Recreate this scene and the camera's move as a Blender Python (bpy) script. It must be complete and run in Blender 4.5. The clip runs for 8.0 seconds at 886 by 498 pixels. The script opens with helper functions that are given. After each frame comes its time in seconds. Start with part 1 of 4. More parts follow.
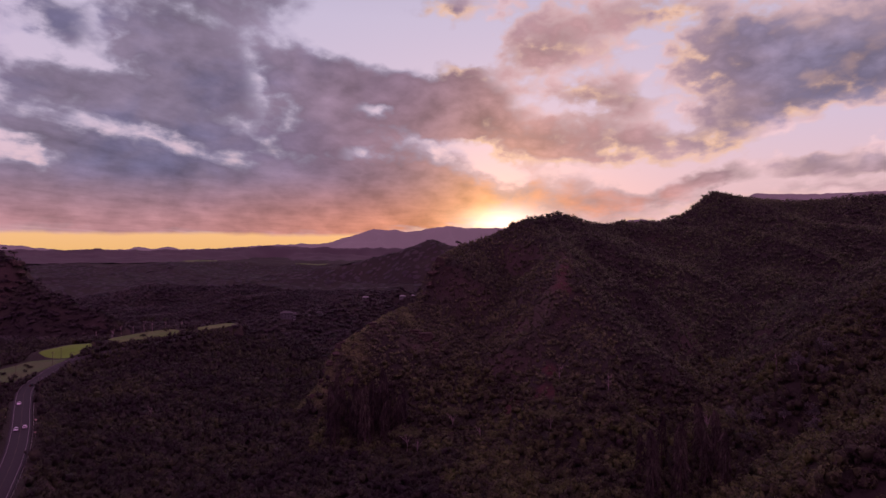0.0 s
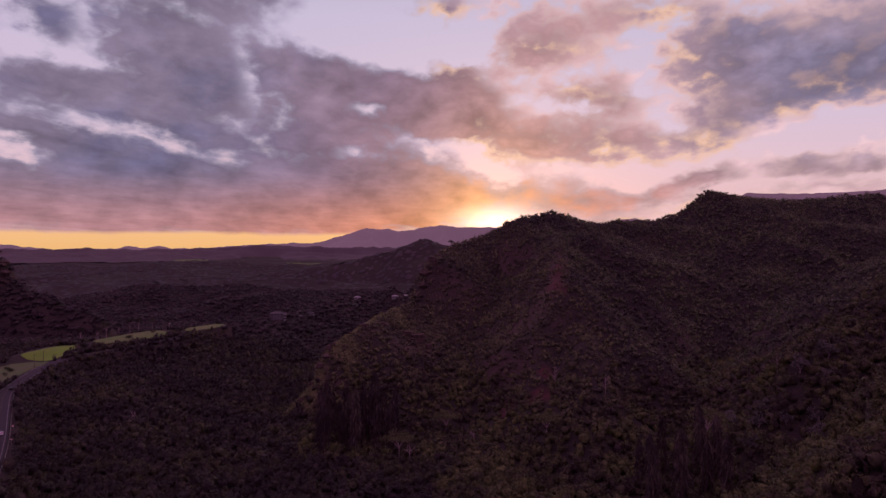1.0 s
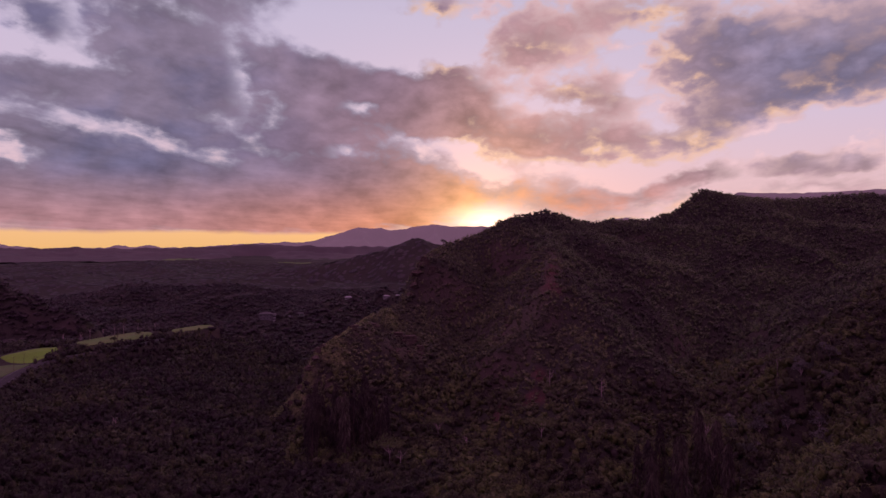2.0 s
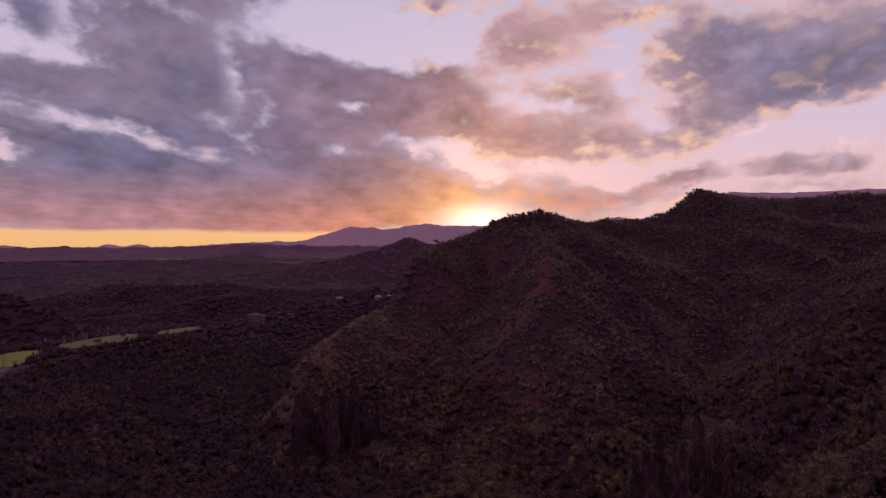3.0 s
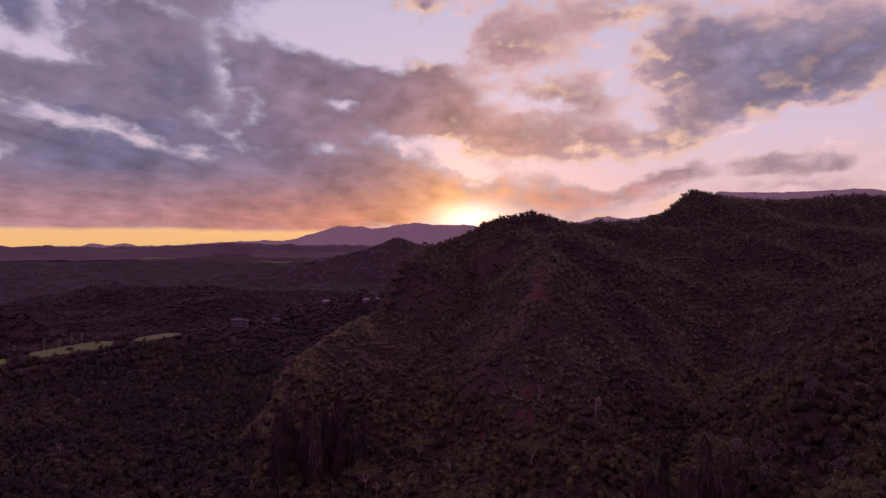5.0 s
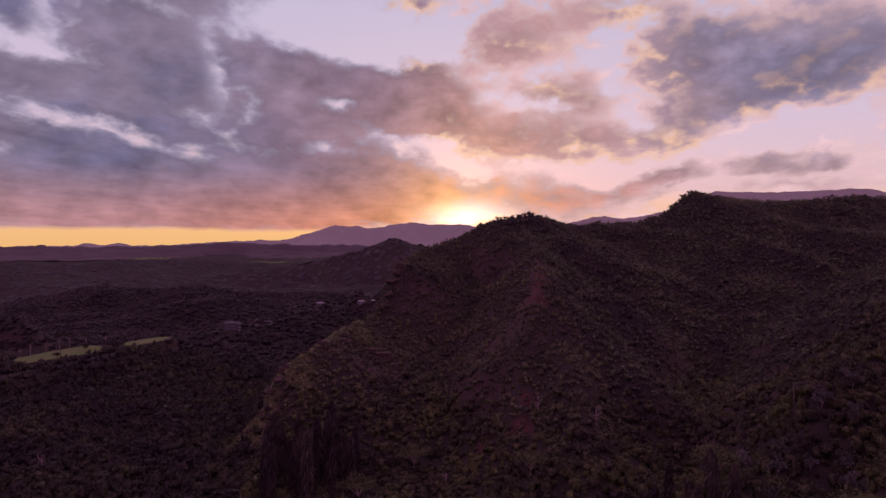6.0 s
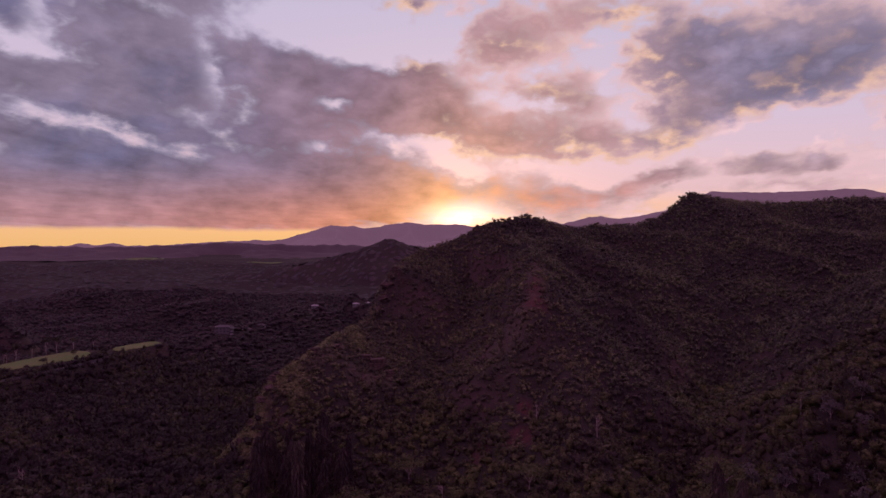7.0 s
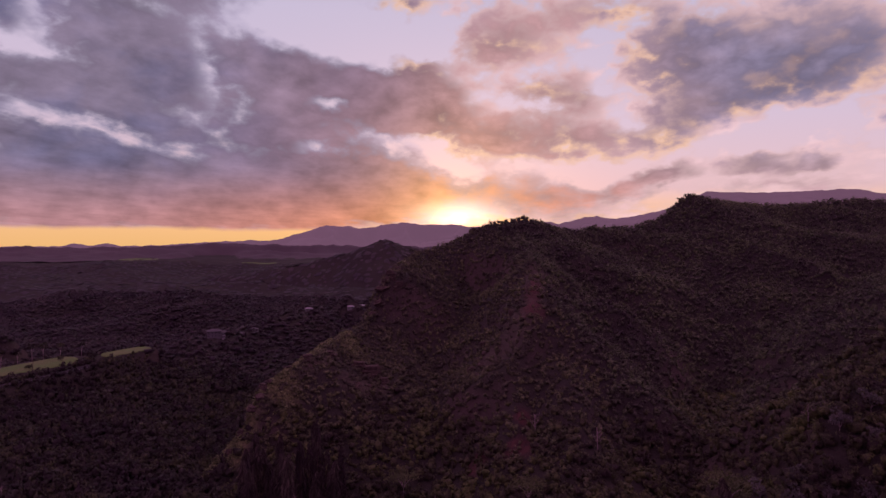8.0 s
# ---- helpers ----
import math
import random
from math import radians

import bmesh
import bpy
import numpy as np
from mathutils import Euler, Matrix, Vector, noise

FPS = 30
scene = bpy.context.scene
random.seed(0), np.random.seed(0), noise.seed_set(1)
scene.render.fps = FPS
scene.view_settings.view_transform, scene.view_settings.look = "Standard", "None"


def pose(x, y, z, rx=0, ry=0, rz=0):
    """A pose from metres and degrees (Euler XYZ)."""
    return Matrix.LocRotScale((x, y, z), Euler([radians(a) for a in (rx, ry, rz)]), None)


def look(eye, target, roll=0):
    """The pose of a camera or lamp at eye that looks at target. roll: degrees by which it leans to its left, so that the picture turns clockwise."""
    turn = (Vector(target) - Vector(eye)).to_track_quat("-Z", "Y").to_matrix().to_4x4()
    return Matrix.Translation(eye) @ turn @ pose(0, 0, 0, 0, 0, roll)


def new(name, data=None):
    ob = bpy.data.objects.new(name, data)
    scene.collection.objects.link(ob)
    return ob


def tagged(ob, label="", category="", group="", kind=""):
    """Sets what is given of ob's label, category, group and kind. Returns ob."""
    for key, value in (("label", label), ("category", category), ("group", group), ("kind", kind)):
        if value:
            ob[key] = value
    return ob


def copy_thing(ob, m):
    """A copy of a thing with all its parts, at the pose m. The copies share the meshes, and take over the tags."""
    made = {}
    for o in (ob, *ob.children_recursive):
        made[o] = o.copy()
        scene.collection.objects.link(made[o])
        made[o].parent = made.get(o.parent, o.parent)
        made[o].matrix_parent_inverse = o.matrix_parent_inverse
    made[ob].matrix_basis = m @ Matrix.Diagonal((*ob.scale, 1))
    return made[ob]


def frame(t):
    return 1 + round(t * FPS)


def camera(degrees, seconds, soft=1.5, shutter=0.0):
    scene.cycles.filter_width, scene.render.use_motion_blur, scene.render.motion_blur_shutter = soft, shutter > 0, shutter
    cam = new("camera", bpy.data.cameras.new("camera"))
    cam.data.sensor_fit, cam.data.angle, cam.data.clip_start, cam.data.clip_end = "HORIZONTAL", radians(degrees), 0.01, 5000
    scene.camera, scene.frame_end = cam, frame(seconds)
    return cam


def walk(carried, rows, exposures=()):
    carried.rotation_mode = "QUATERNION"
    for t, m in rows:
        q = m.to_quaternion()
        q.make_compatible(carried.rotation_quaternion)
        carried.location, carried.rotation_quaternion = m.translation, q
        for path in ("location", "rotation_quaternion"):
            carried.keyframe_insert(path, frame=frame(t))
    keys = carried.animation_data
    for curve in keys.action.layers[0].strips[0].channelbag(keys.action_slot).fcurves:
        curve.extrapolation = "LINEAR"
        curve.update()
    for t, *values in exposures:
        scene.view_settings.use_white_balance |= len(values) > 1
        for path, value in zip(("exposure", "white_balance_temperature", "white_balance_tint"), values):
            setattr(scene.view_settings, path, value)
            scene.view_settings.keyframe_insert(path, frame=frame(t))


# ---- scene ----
# ---------------------------------------------------------------- camera
cam = camera(70.0, 8.0, 1.5)
walk(cam, [
    (0.0, pose(-0.00, 0.00, 100.00, 90.000, 0.000, -0.000)),
    (0.5, pose(-0.20, 4.99, 100.11, 89.967, -0.009, -0.318)),
    (1.0, pose(-0.15, 9.96, 100.22, 89.933, -0.020, -0.653)),
    (1.5, pose(-0.00, 14.89, 100.28, 89.897, -0.029, -0.996)),
    (3.0, pose(0.66, 30.03, 101.52, 89.778, -0.044, -2.016)),
    (3.5, pose(1.02, 34.99, 102.36, 89.744, -0.054, -2.301)),
    (4.0, pose(1.18, 40.01, 103.30, 89.715, -0.065, -2.549)),
    (4.5, pose(1.23, 45.09, 104.30, 89.687, -0.076, -2.766)),
    (6.0, pose(1.94, 60.20, 107.96, 89.604, -0.091, -3.307)),
    (6.5, pose(2.25, 65.21, 109.24, 89.589, -0.090, -3.488)),
    (7.0, pose(2.61, 70.18, 110.59, 89.577, -0.086, -3.672)),
    (7.5, pose(2.98, 75.07, 111.97, 89.563, -0.080, -3.857)),
    (8.0, pose(3.35, 80.00, 113.46, 89.552, -0.073, -4.046)),
])

# ---------------------------------------------------------------- sky, sun
SUN_AZ, SUN_EL = 5.0, 2.2          # degrees to the right of straight ahead, degrees up


class Nodes:
    """Short ways to wire a node tree."""

    def __init__(self, tree):
        self.tree = tree
        tree.nodes.clear()

    def node(self, kind):
        return self.tree.nodes.new(kind)

    def wire(self, a, b):
        self.tree.links.new(a, b)

    def feed(self, socket, value):
        if isinstance(value, bpy.types.NodeSocket):
            self.wire(value, socket)
        else:
            socket.default_value = value

    def math(self, op, a, b=0.0, c=0.0, clamp=False):
        n = self.node("ShaderNodeMath")
        n.operation, n.use_clamp = op, clamp
        for i, v in enumerate((a, b, c)):
            self.feed(n.inputs[i], v)
        return n.outputs[0]

    def vec(self, op, a, b=(0, 0, 0), scale=None):
        n = self.node("ShaderNodeVectorMath")
        n.operation = op
        self.feed(n.inputs[0], a)
        self.feed(n.inputs[1], b)
        if scale is not None:
            self.feed(n.inputs[3], scale)
        return n.outputs["Value"] if op in ("DOT_PRODUCT", "LENGTH", "DISTANCE") else n.outputs["Vector"]

    def noise(self, vector, scale, detail=5.0, rough=0.55, distort=0.0):
        n = self.node("ShaderNodeTexNoise")
        self.feed(n.inputs["Vector"], vector)
        n.inputs["Scale"].default_value = scale
        n.inputs["Detail"].default_value = detail
        n.inputs["Roughness"].default_value = rough
        n.inputs["Distortion"].default_value = distort
        return n

    def range(self, value, a, b, lo=0.0, hi=1.0, smooth=True):
        n = self.node("ShaderNodeMapRange")
        n.interpolation_type = "SMOOTHSTEP" if smooth else "LINEAR"
        self.feed(n.inputs[0], value)
        for i, v in enumerate((a, b, lo, hi)):
            self.feed(n.inputs[i + 1], v)
        return n.outputs[0]

    def mix(self, fac, a, b, blend="MIX"):
        n = self.node("ShaderNodeMix")
        n.data_type, n.blend_type = "RGBA", blend
        self.feed(n.inputs[0], fac)
        for i, v in ((6, a), (7, b)):
            self.feed(n.inputs[i], (*v, 1) if isinstance(v, tuple) and len(v) == 3 else v)
        return n.outputs[2]

    def ramp(self, fac, stops):
        n = self.node("ShaderNodeValToRGB")
        r = n.color_ramp
        while len(r.elements) < len(stops):
            r.elements.new(0.5)
        for e, (p, c) in zip(r.elements, stops):
            e.position, e.color = p, (*c, 1)
        self.feed(n.inputs[0], fac)
        return n.outputs[0]

    def blob(self, vector, x, y, rx, ry, turn=0.0):
        """1 in the middle of a soft ellipse, 0 outside."""
        m = self.node("ShaderNodeMapping")
        m.vector_type = "TEXTURE"
        self.feed(m.inputs["Vector"], vector)
        m.inputs["Location"].default_value = (x, y, 0)
        m.inputs["Rotation"].default_value = (0, 0, radians(turn))
        m.inputs["Scale"].default_value = (rx, ry, 1)
        g = self.node("ShaderNodeTexGradient")
        g.gradient_type = "SPHERICAL"
        self.wire(m.outputs[0], g.inputs[0])
        return g.outputs["Fac"]


# cloud banks: degrees right, degrees up, half width, half height, turn, thickness
WEST_CLOUDS = (
    (-22.5, 17.4, 9.5, 5.9, -35, 1.3), (-23.8, 13.4, 6.8, 3.9, -20, 1.0), (-14.7, 20.6, 9.0, 2.5, 0, 1.0), (-19.2, 13.1, 4.0, 2.7, -30, 0.7),
    (-30.9, 17.1, 4.1, 2.0, -25, 0.9), (-32.9, 12.7, 6.3, 2.7, -5, 0.9), (-28.7, 12.6, 6.3, 2.2, -5, 0.8), (-4.8, 13.8, 12.5, 3.8, -8, 1.2),
    (-11.3, 14.3, 7.8, 4.1, -10, 1.0), (-11.3, 10.2, 10.7, 3.2, 0, 1.0), (-0.2, 12.1, 6.7, 3.5, 0, 0.9), (-29.5, 8.0, 12.9, 2.0, -10, 1.2),
    (-22.1, 6.2, 15.9, 2.4, -10, 1.1), (-32.2, 5.7, 6.9, 1.7, -5, 0.8), (-11.3, 6.5, 15.7, 2.9, -5, 1.0), (-3.3, 7.2, 12.6, 3.6, -10, 1.0),
)
EAST_CLOUDS = (
    (10.9, 18.6, 7.5, 3.5, 0, 1.05), (8.4, 16.8, 5.1, 2.3, 0, 0.8), (3.9, 13.1, 5.5, 3.5, 0, 0.85), (5.4, 10.7, 5.9, 3.0, 0, 0.9),
    (2.1, 15.5, 4.1, 2.1, 0, 0.7), (16.2, 9.3, 10.3, 2.9, -5, 1.2), (13.4, 12.3, 5.6, 2.3, 0, 0.6), (8.9, 9.3, 5.8, 2.4, 0, 0.9),
    (14.8, 14.1, 4.2, 1.8, 0, 0.8), (16.6, 12.6, 3.1, 1.4, 0, 0.7), (11.4, 13.6, 4.3, 1.5, -10, 0.6), (18.1, 19.7, 6.7, 1.9, 0, 0.8),
    (0.8, 20.6, 4.4, 1.7, 0, 0.8), (24.1, 17.2, 6.5, 4.1, 0, 1.0), (26.2, 14.1, 8.7, 4.5, 0, 1.2), (31.9, 15.5, 7.5, 5.0, 0, 1.1),
    (24.7, 10.5, 4.9, 3.0, 25, 1.0), (34.2, 12.4, 5.1, 2.4, 8, 0.85), (28.8, 11.3, 4.6, 1.9, 10, 0.8), (38.0, 14.8, 6.9, 4.8, 0, 1.1),
)
LOW_CLOUDS = (
    (-29.5, 3.8, 18.5, 2.9, -2, 1.2), (-16.6, 3.5, 22.5, 2.8, -2, 1.2), (-1.7, 4.6, 14.8, 2.9, -3, 1.2), (13.4, 4.3, 9.1, 2.7, -5, 1.1),
    (30.4, 7.0, 3.6, 1.3, 8, 1.5), (32.0, 6.0, 4.6, 0.9, 0, 1.3), (34.9, 6.5, 2.2, 1.0, 0, 1.4), (23.7, 6.2, 3.4, 1.3, 10, 1.5),
    (20.6, 5.0, 4.2, 1.4, 15, 1.3), (32.6, 4.7, 7.9, 0.7, 0, 0.7), (-8.3, 2.8, 17.4, 1.3, 0, 0.9), (-23.4, 10.4, 7.5, 1.6, -12, 0.95),
    (-31.0, 10.1, 9.3, 1.2, -8, 0.5), (-18.9, 9.1, 7.3, 1.1, -10, 0.65),
)
GAPS = (
    (-6.8, 18.9, 10.2, 3.8, -10, 1.5), (-16.4, 14.5, 1.6, 3.7, 15, 0.42), (-6.6, 12.6, 3.7, 1.1, -5, 0.9), (-7.3, 8.5, 2.9, 1.4, 0, 1.0),
    (-17.5, 8.3, 6.0, 0.7, -12, 0.25), (4.4, 7.9, 4.8, 1.5, -25, 1.2), (17.2, 6.0, 5.8, 1.7, -10, 1.05), (32.2, 8.7, 6.9, 1.5, 8, 1.0),
    (18.1, 15.6, 1.7, 3.7, -10, 0.5), (-33.6, 7.5, 3.6, 1.1, -10, 0.75), (-28.1, 16.1, 2.3, 3.3, 0, 0.55), (-33.6, 15.2, 3.1, 1.6, 0, 0.8),
    (-31.0, 9.9, 6.0, 0.6, -5, 0.3), (3.4, 18.2, 3.0, 2.7, 0, 0.8), (22.2, 7.1, 5.7, 1.1, 10, 0.5),
)
RIFTS = (
    (-13.3, 8.2, 8.0, 0.8, -8, 0.30), (-22.1, 9.4, 5.7, 0.7, -10, 0.25), (-1.2, 9.3, 6.7, 0.9, -10, 0.45), (6.2, 12.6, 4.4, 1.0, 20, 0.4),
    (11.7, 12.4, 5.0, 0.8, 0, 0.45), (2.4, 17.2, 3.0, 1.4, 30, 0.5), (-32.9, 10.7, 4.2, 0.5, -3, 0.3), (-16.6, 4.7, 17.7, 0.6, -3, 0.35),
    (-29.1, 4.7, 11.3, 0.5, -3, 0.35), (20.4, 12.3, 2.6, 2.0, 0, 0.4), (-25.5, 14.5, 2.4, 1.9, -20, 0.3),
)

world = bpy.data.worlds.new("evening_sky")
scene.world = world
world.use_nodes = True
w = Nodes(world.node_tree)
ray = w.vec("NORMALIZE", w.node("ShaderNodeTexCoord").outputs["Generated"])
xyz = w.node("ShaderNodeSeparateXYZ")
w.wire(ray, xyz.inputs[0])
azimuth = w.math("DEGREES", w.math("ARCTAN2", xyz.outputs[0], xyz.outputs[1]))
height = w.math("DEGREES", w.math("ARCSINE", xyz.outputs[2]))
polar = w.node("ShaderNodeCombineXYZ")
w.wire(azimuth, polar.inputs[0])
w.wire(height, polar.inputs[1])
polar = polar.outputs[0]
# coordinates on a level cloud deck: far clouds flatten towards the horizon
lift = w.math("ADD", w.math("MAXIMUM", xyz.outputs[2], 0.0), 0.10)
deck = w.vec("SCALE", ray, scale=w.math("DIVIDE", 1.0, lift))
streak = w.noise(deck, 3.2, 6.0, 0.58, 0.1)
billow = w.noise(w.vec("MULTIPLY", polar, (0.17, 0.28, 0)), 1.0, 6.0, 0.55, 0.2)
fine = w.noise(w.vec("MULTIPLY", polar, (0.42, 0.66, 0)), 1.0, 5.0, 0.50, 0.15)
# cloud rolls lie along one wind direction and run together towards the horizon near the sun
WIND = radians(8.0)
flat_ray = w.vec("SCALE", ray, scale=w.math("DIVIDE", 1.0, w.math("ADD", w.math("MAXIMUM", xyz.outputs[2], 0.0), 0.04)))
roll_at = w.node("ShaderNodeCombineXYZ")
w.wire(w.math("MULTIPLY", w.vec("DOT_PRODUCT", flat_ray, (math.cos(WIND), -math.sin(WIND), 0.0)), 1.9), roll_at.inputs[0])
w.wire(w.math("MULTIPLY", w.vec("DOT_PRODUCT", flat_ray, (math.sin(WIND), math.cos(WIND), 0.0)), 0.55), roll_at.inputs[1])
rolls = w.noise(roll_at.outputs[0], 1.0, 7.0, 0.58, 0.25)
roll = w.math("SUBTRACT", rolls.outputs["Fac"], 0.5)
# ragged outlines
sway = w.vec("SUBTRACT", billow.outputs["Color"], (0.5, 0.5, 0.5))
frill = w.vec("SUBTRACT", fine.outputs["Color"], (0.5, 0.5, 0.5))
bent = w.vec("ADD", w.vec("ADD", polar, w.vec("MULTIPLY", sway, (2.6, 1.7, 0))), w.vec("MULTIPLY", frill, (2.6, 1.7, 0)))
bent = w.vec("ADD", bent, w.vec("MULTIPLY", w.vec("SUBTRACT", rolls.outputs["Color"], (0.5, 0.5, 0.5)), (2.4, 1.6, 0)))


def cover(vector, banks):
    total = None
    for bank in banks:
        for x, y, rx, ry, turn, thick in bank:
            g = w.blob(vector, x, y, rx, ry, turn)
            total = w.math("MULTIPLY_ADD", g, -thick if bank in (GAPS, RIFTS) else thick, total if total is not None else 0.0)
    return total


behind = w.range(w.math("ABSOLUTE", azimuth), 40, 60, 0.0, 0.35)
overhead = w.range(height, 24, 34, 0.0, 0.35)
puffs = w.math("MULTIPLY", w.math("SUBTRACT", fine.outputs["Fac"], 0.5), w.math("MULTIPLY_ADD", w.range(azimuth, -4.0, 8.0), 1.0, w.range(height, 1.5, 7.0, 0.3, 2.2)))
grain = w.math("ADD", w.math("MULTIPLY", w.math("SUBTRACT", billow.outputs["Fac"], 0.5), w.range(height, 1.5, 8.0, 0.3, 1.5)), w.math("MULTIPLY", w.math("SUBTRACT", streak.outputs["Fac"], 0.5), w.range(height, 2.0, 12.0, 0.7, 0.4)))
extra = w.math("ADD", w.math("MAXIMUM", behind, overhead), w.math("ADD", 0.06, w.math("ADD", puffs, grain)))
extra = w.math("ADD", extra, w.math("MULTIPLY", roll, w.range(height, 3.0, 11.0, 0.15, 1.5)))
dense = w.math("MULTIPLY_ADD", cover(bent, (WEST_CLOUDS, EAST_CLOUDS, LOW_CLOUDS, GAPS, RIFTS)), 1.02, extra)
# eastern clouds a little nearer to the sun: their undersides catch its light
under = w.math("SUBTRACT", cover(bent, (EAST_CLOUDS,)), cover(w.vec("ADD", bent, (-1.5, -1.8, 0.0)), (EAST_CLOUDS,)))

sun_way = Vector((math.sin(radians(SUN_AZ)) * math.cos(radians(SUN_EL)), math.cos(radians(SUN_AZ)) * math.cos(radians(SUN_EL)), math.sin(radians(SUN_EL))))
off_sun = w.math("DEGREES", w.math("ARCCOSINE", w.math("MINIMUM", w.vec("DOT_PRODUCT", ray, tuple(sun_way)), 1.0)))
across_sun = w.math("DIVIDE", w.math("SUBTRACT", azimuth, SUN_AZ), 3.2)
above_sun = w.math("DIVIDE", w.math("SUBTRACT", height, SUN_EL + 0.3), 1.1)
at_sun = w.math("POWER", 2.718, w.math("MULTIPLY", w.math("ADD", w.math("MULTIPLY", across_sun, across_sun), w.math("MULTIPLY", above_sun, above_sun)), -1.0))

sky = w.node("ShaderNodeTexSky")
sky.sky_type, sky.sun_disc = "NISHITA", False
sky.sun_elevation, sky.sun_rotation = radians(SUN_EL), radians(SUN_AZ)
sky.air_density, sky.dust_density, sky.ozone_density = 1.2, 3.0, 2.0
evening = w.ramp(w.math("DIVIDE", height, 40.0, clamp=True), [
    (0.0, (0.88, 0.49, 0.20)), (0.05, (0.92, 0.52, 0.26)), (0.12, (0.76, 0.50, 0.56)), (0.26, (0.65, 0.505, 0.65)), (0.50, (0.56, 0.485, 0.655)), (0.75, (0.36, 0.33, 0.50)), (1.0, (0.20, 0.19, 0.34))])
clear = w.mix(1.0, evening, w.vec("SCALE", sky.outputs[0], scale=0.02), "ADD")

eastward = w.range(azimuth, -4.0, 8.0)
# the western deck ends in a level base over a clear strip
west_deck = w.math("MULTIPLY", w.range(height, 4.5, 2.5), w.range(azimuth, 1.0, -9.0, 0.0, 0.35))
dense = w.math("ADD", dense, west_deck)
base = w.range(w.math("ADD", height, w.math("MULTIPLY", w.math("SUBTRACT", billow.outputs["Fac"], 0.5), 0.9)), 1.08, 1.55)
base = w.math("MAXIMUM", base, w.range(azimuth, -4.0, 4.0))
body = w.math("MULTIPLY", w.range(dense, -0.20, 0.60), base)
core = w.range(dense, 0.10, w.math("ADD", 0.98, w.math("MULTIPLY", eastward, 0.42)))
rows = w.math("MULTIPLY", w.math("SUBTRACT", streak.outputs["Fac"], 0.5), w.range(height, 2.0, 14.0, 0.50, 0.45))
tone = w.math("ADD", w.math("ADD", w.math("MULTIPLY_ADD", roll, w.range(height, 2.0, 9.0, 0.25, 0.85), 1.0), rows), w.math("ADD", w.math("MULTIPLY", w.math("SUBTRACT", fine.outputs["Fac"], 0.5), w.math("MULTIPLY_ADD", eastward, 0.55, 0.9)), w.math("MULTIPLY", w.math("SUBTRACT", billow.outputs["Fac"], 0.5), 1.0)))
low = w.range(height, 1.0, 7.2, 1.0, 0.0)
hue = w.range(w.noise(w.vec("MULTIPLY", polar, (0.10, 0.17, 0)), 1.0, 4.0, 0.55, 0.2).outputs["Color"], 0.40, 0.60)
west_shade = w.mix(hue, (0.162, 0.142, 0.245), (0.222, 0.172, 0.255))
pink_shade, blue_shade = w.mix(hue, (0.315, 0.210, 0.290), (0.47, 0.275, 0.295)), w.mix(hue, (0.215, 0.180, 0.280), (0.32, 0.230, 0.295))
east_shade = w.mix(w.range(azimuth, 15.0, 22.0), pink_shade, blue_shade)
east_shade = w.mix(w.range(height, 6.0, 9.5), (0.42, 0.285, 0.335), east_shade)
near_shade = w.mix(eastward, (0.262, 0.168, 0.242), (0.39, 0.225, 0.255))
shade = w.mix(w.range(off_sun, 8, 30), near_shade, w.mix(eastward, west_shade, east_shade))
shade = w.mix(w.math("MULTIPLY", low, 1.0, clamp=True), shade, w.mix(w.range(off_sun, 3, 34), (0.62, 0.225, 0.14), (0.46, 0.225, 0.245)))
shade = w.mix(w.math("POWER", 2.718, w.math("DIVIDE", off_sun, -4.5)), shade, (0.95, 0.40, 0.14))
fringe = w.mix(eastward, w.mix(low, (0.42, 0.36, 0.50), (0.60, 0.37, 0.40)), (0.74, 0.49, 0.52))
cloud = w.mix(core, fringe, shade)
cloud = w.vec("SCALE", cloud, scale=tone)
lit = w.math("MULTIPLY", w.range(under, 0.08, 0.66, 0.0, 0.85), w.math("MULTIPLY", w.range(dense, 1.05, 0.25), w.range(off_sun, 40, 12, 0.75, 1.0)))
cloud = w.mix(lit, cloud, (0.98, 0.59, 0.38))
full = w.mix(body, clear, cloud)
# unseen sky overhead and behind set to rose, as fill light tinting the land
full = w.mix(w.range(off_sun, 38, 75), full, w.mix(body, (1.03, 0.355, 0.88), (0.68, 0.237, 0.585)))
full = w.mix(w.range(off_sun, 85, 140), full, w.mix(body, (0.44, 0.155, 0.43), (0.29, 0.105, 0.28)))
halo = w.vec("SCALE", (1.0, 0.50, 0.14), scale=w.math("MULTIPLY", w.math("POWER", 2.718, w.math("DIVIDE", off_sun, -3.6)), 0.62))
blaze = w.vec("SCALE", (0.75, 0.66, 0.58), scale=at_sun)
full = w.mix(1.0, w.mix(1.0, full, halo, "ADD"), blaze, "ADD")
back = w.node("ShaderNodeBackground")
w.wire(full, back.inputs[0])
back.inputs[1].default_value = 1.0
w.wire(back.outputs[0], w.node("ShaderNodeOutputWorld").inputs[0])

sun = new("sun", bpy.data.lights.new("sun", "SUN"))
sun.data.energy, sun.data.angle, sun.data.color = 0.8, radians(0.5), (1.0, 0.62, 0.32)
sun.matrix_world = look(sun_way * 1000, (0, 0, 0))


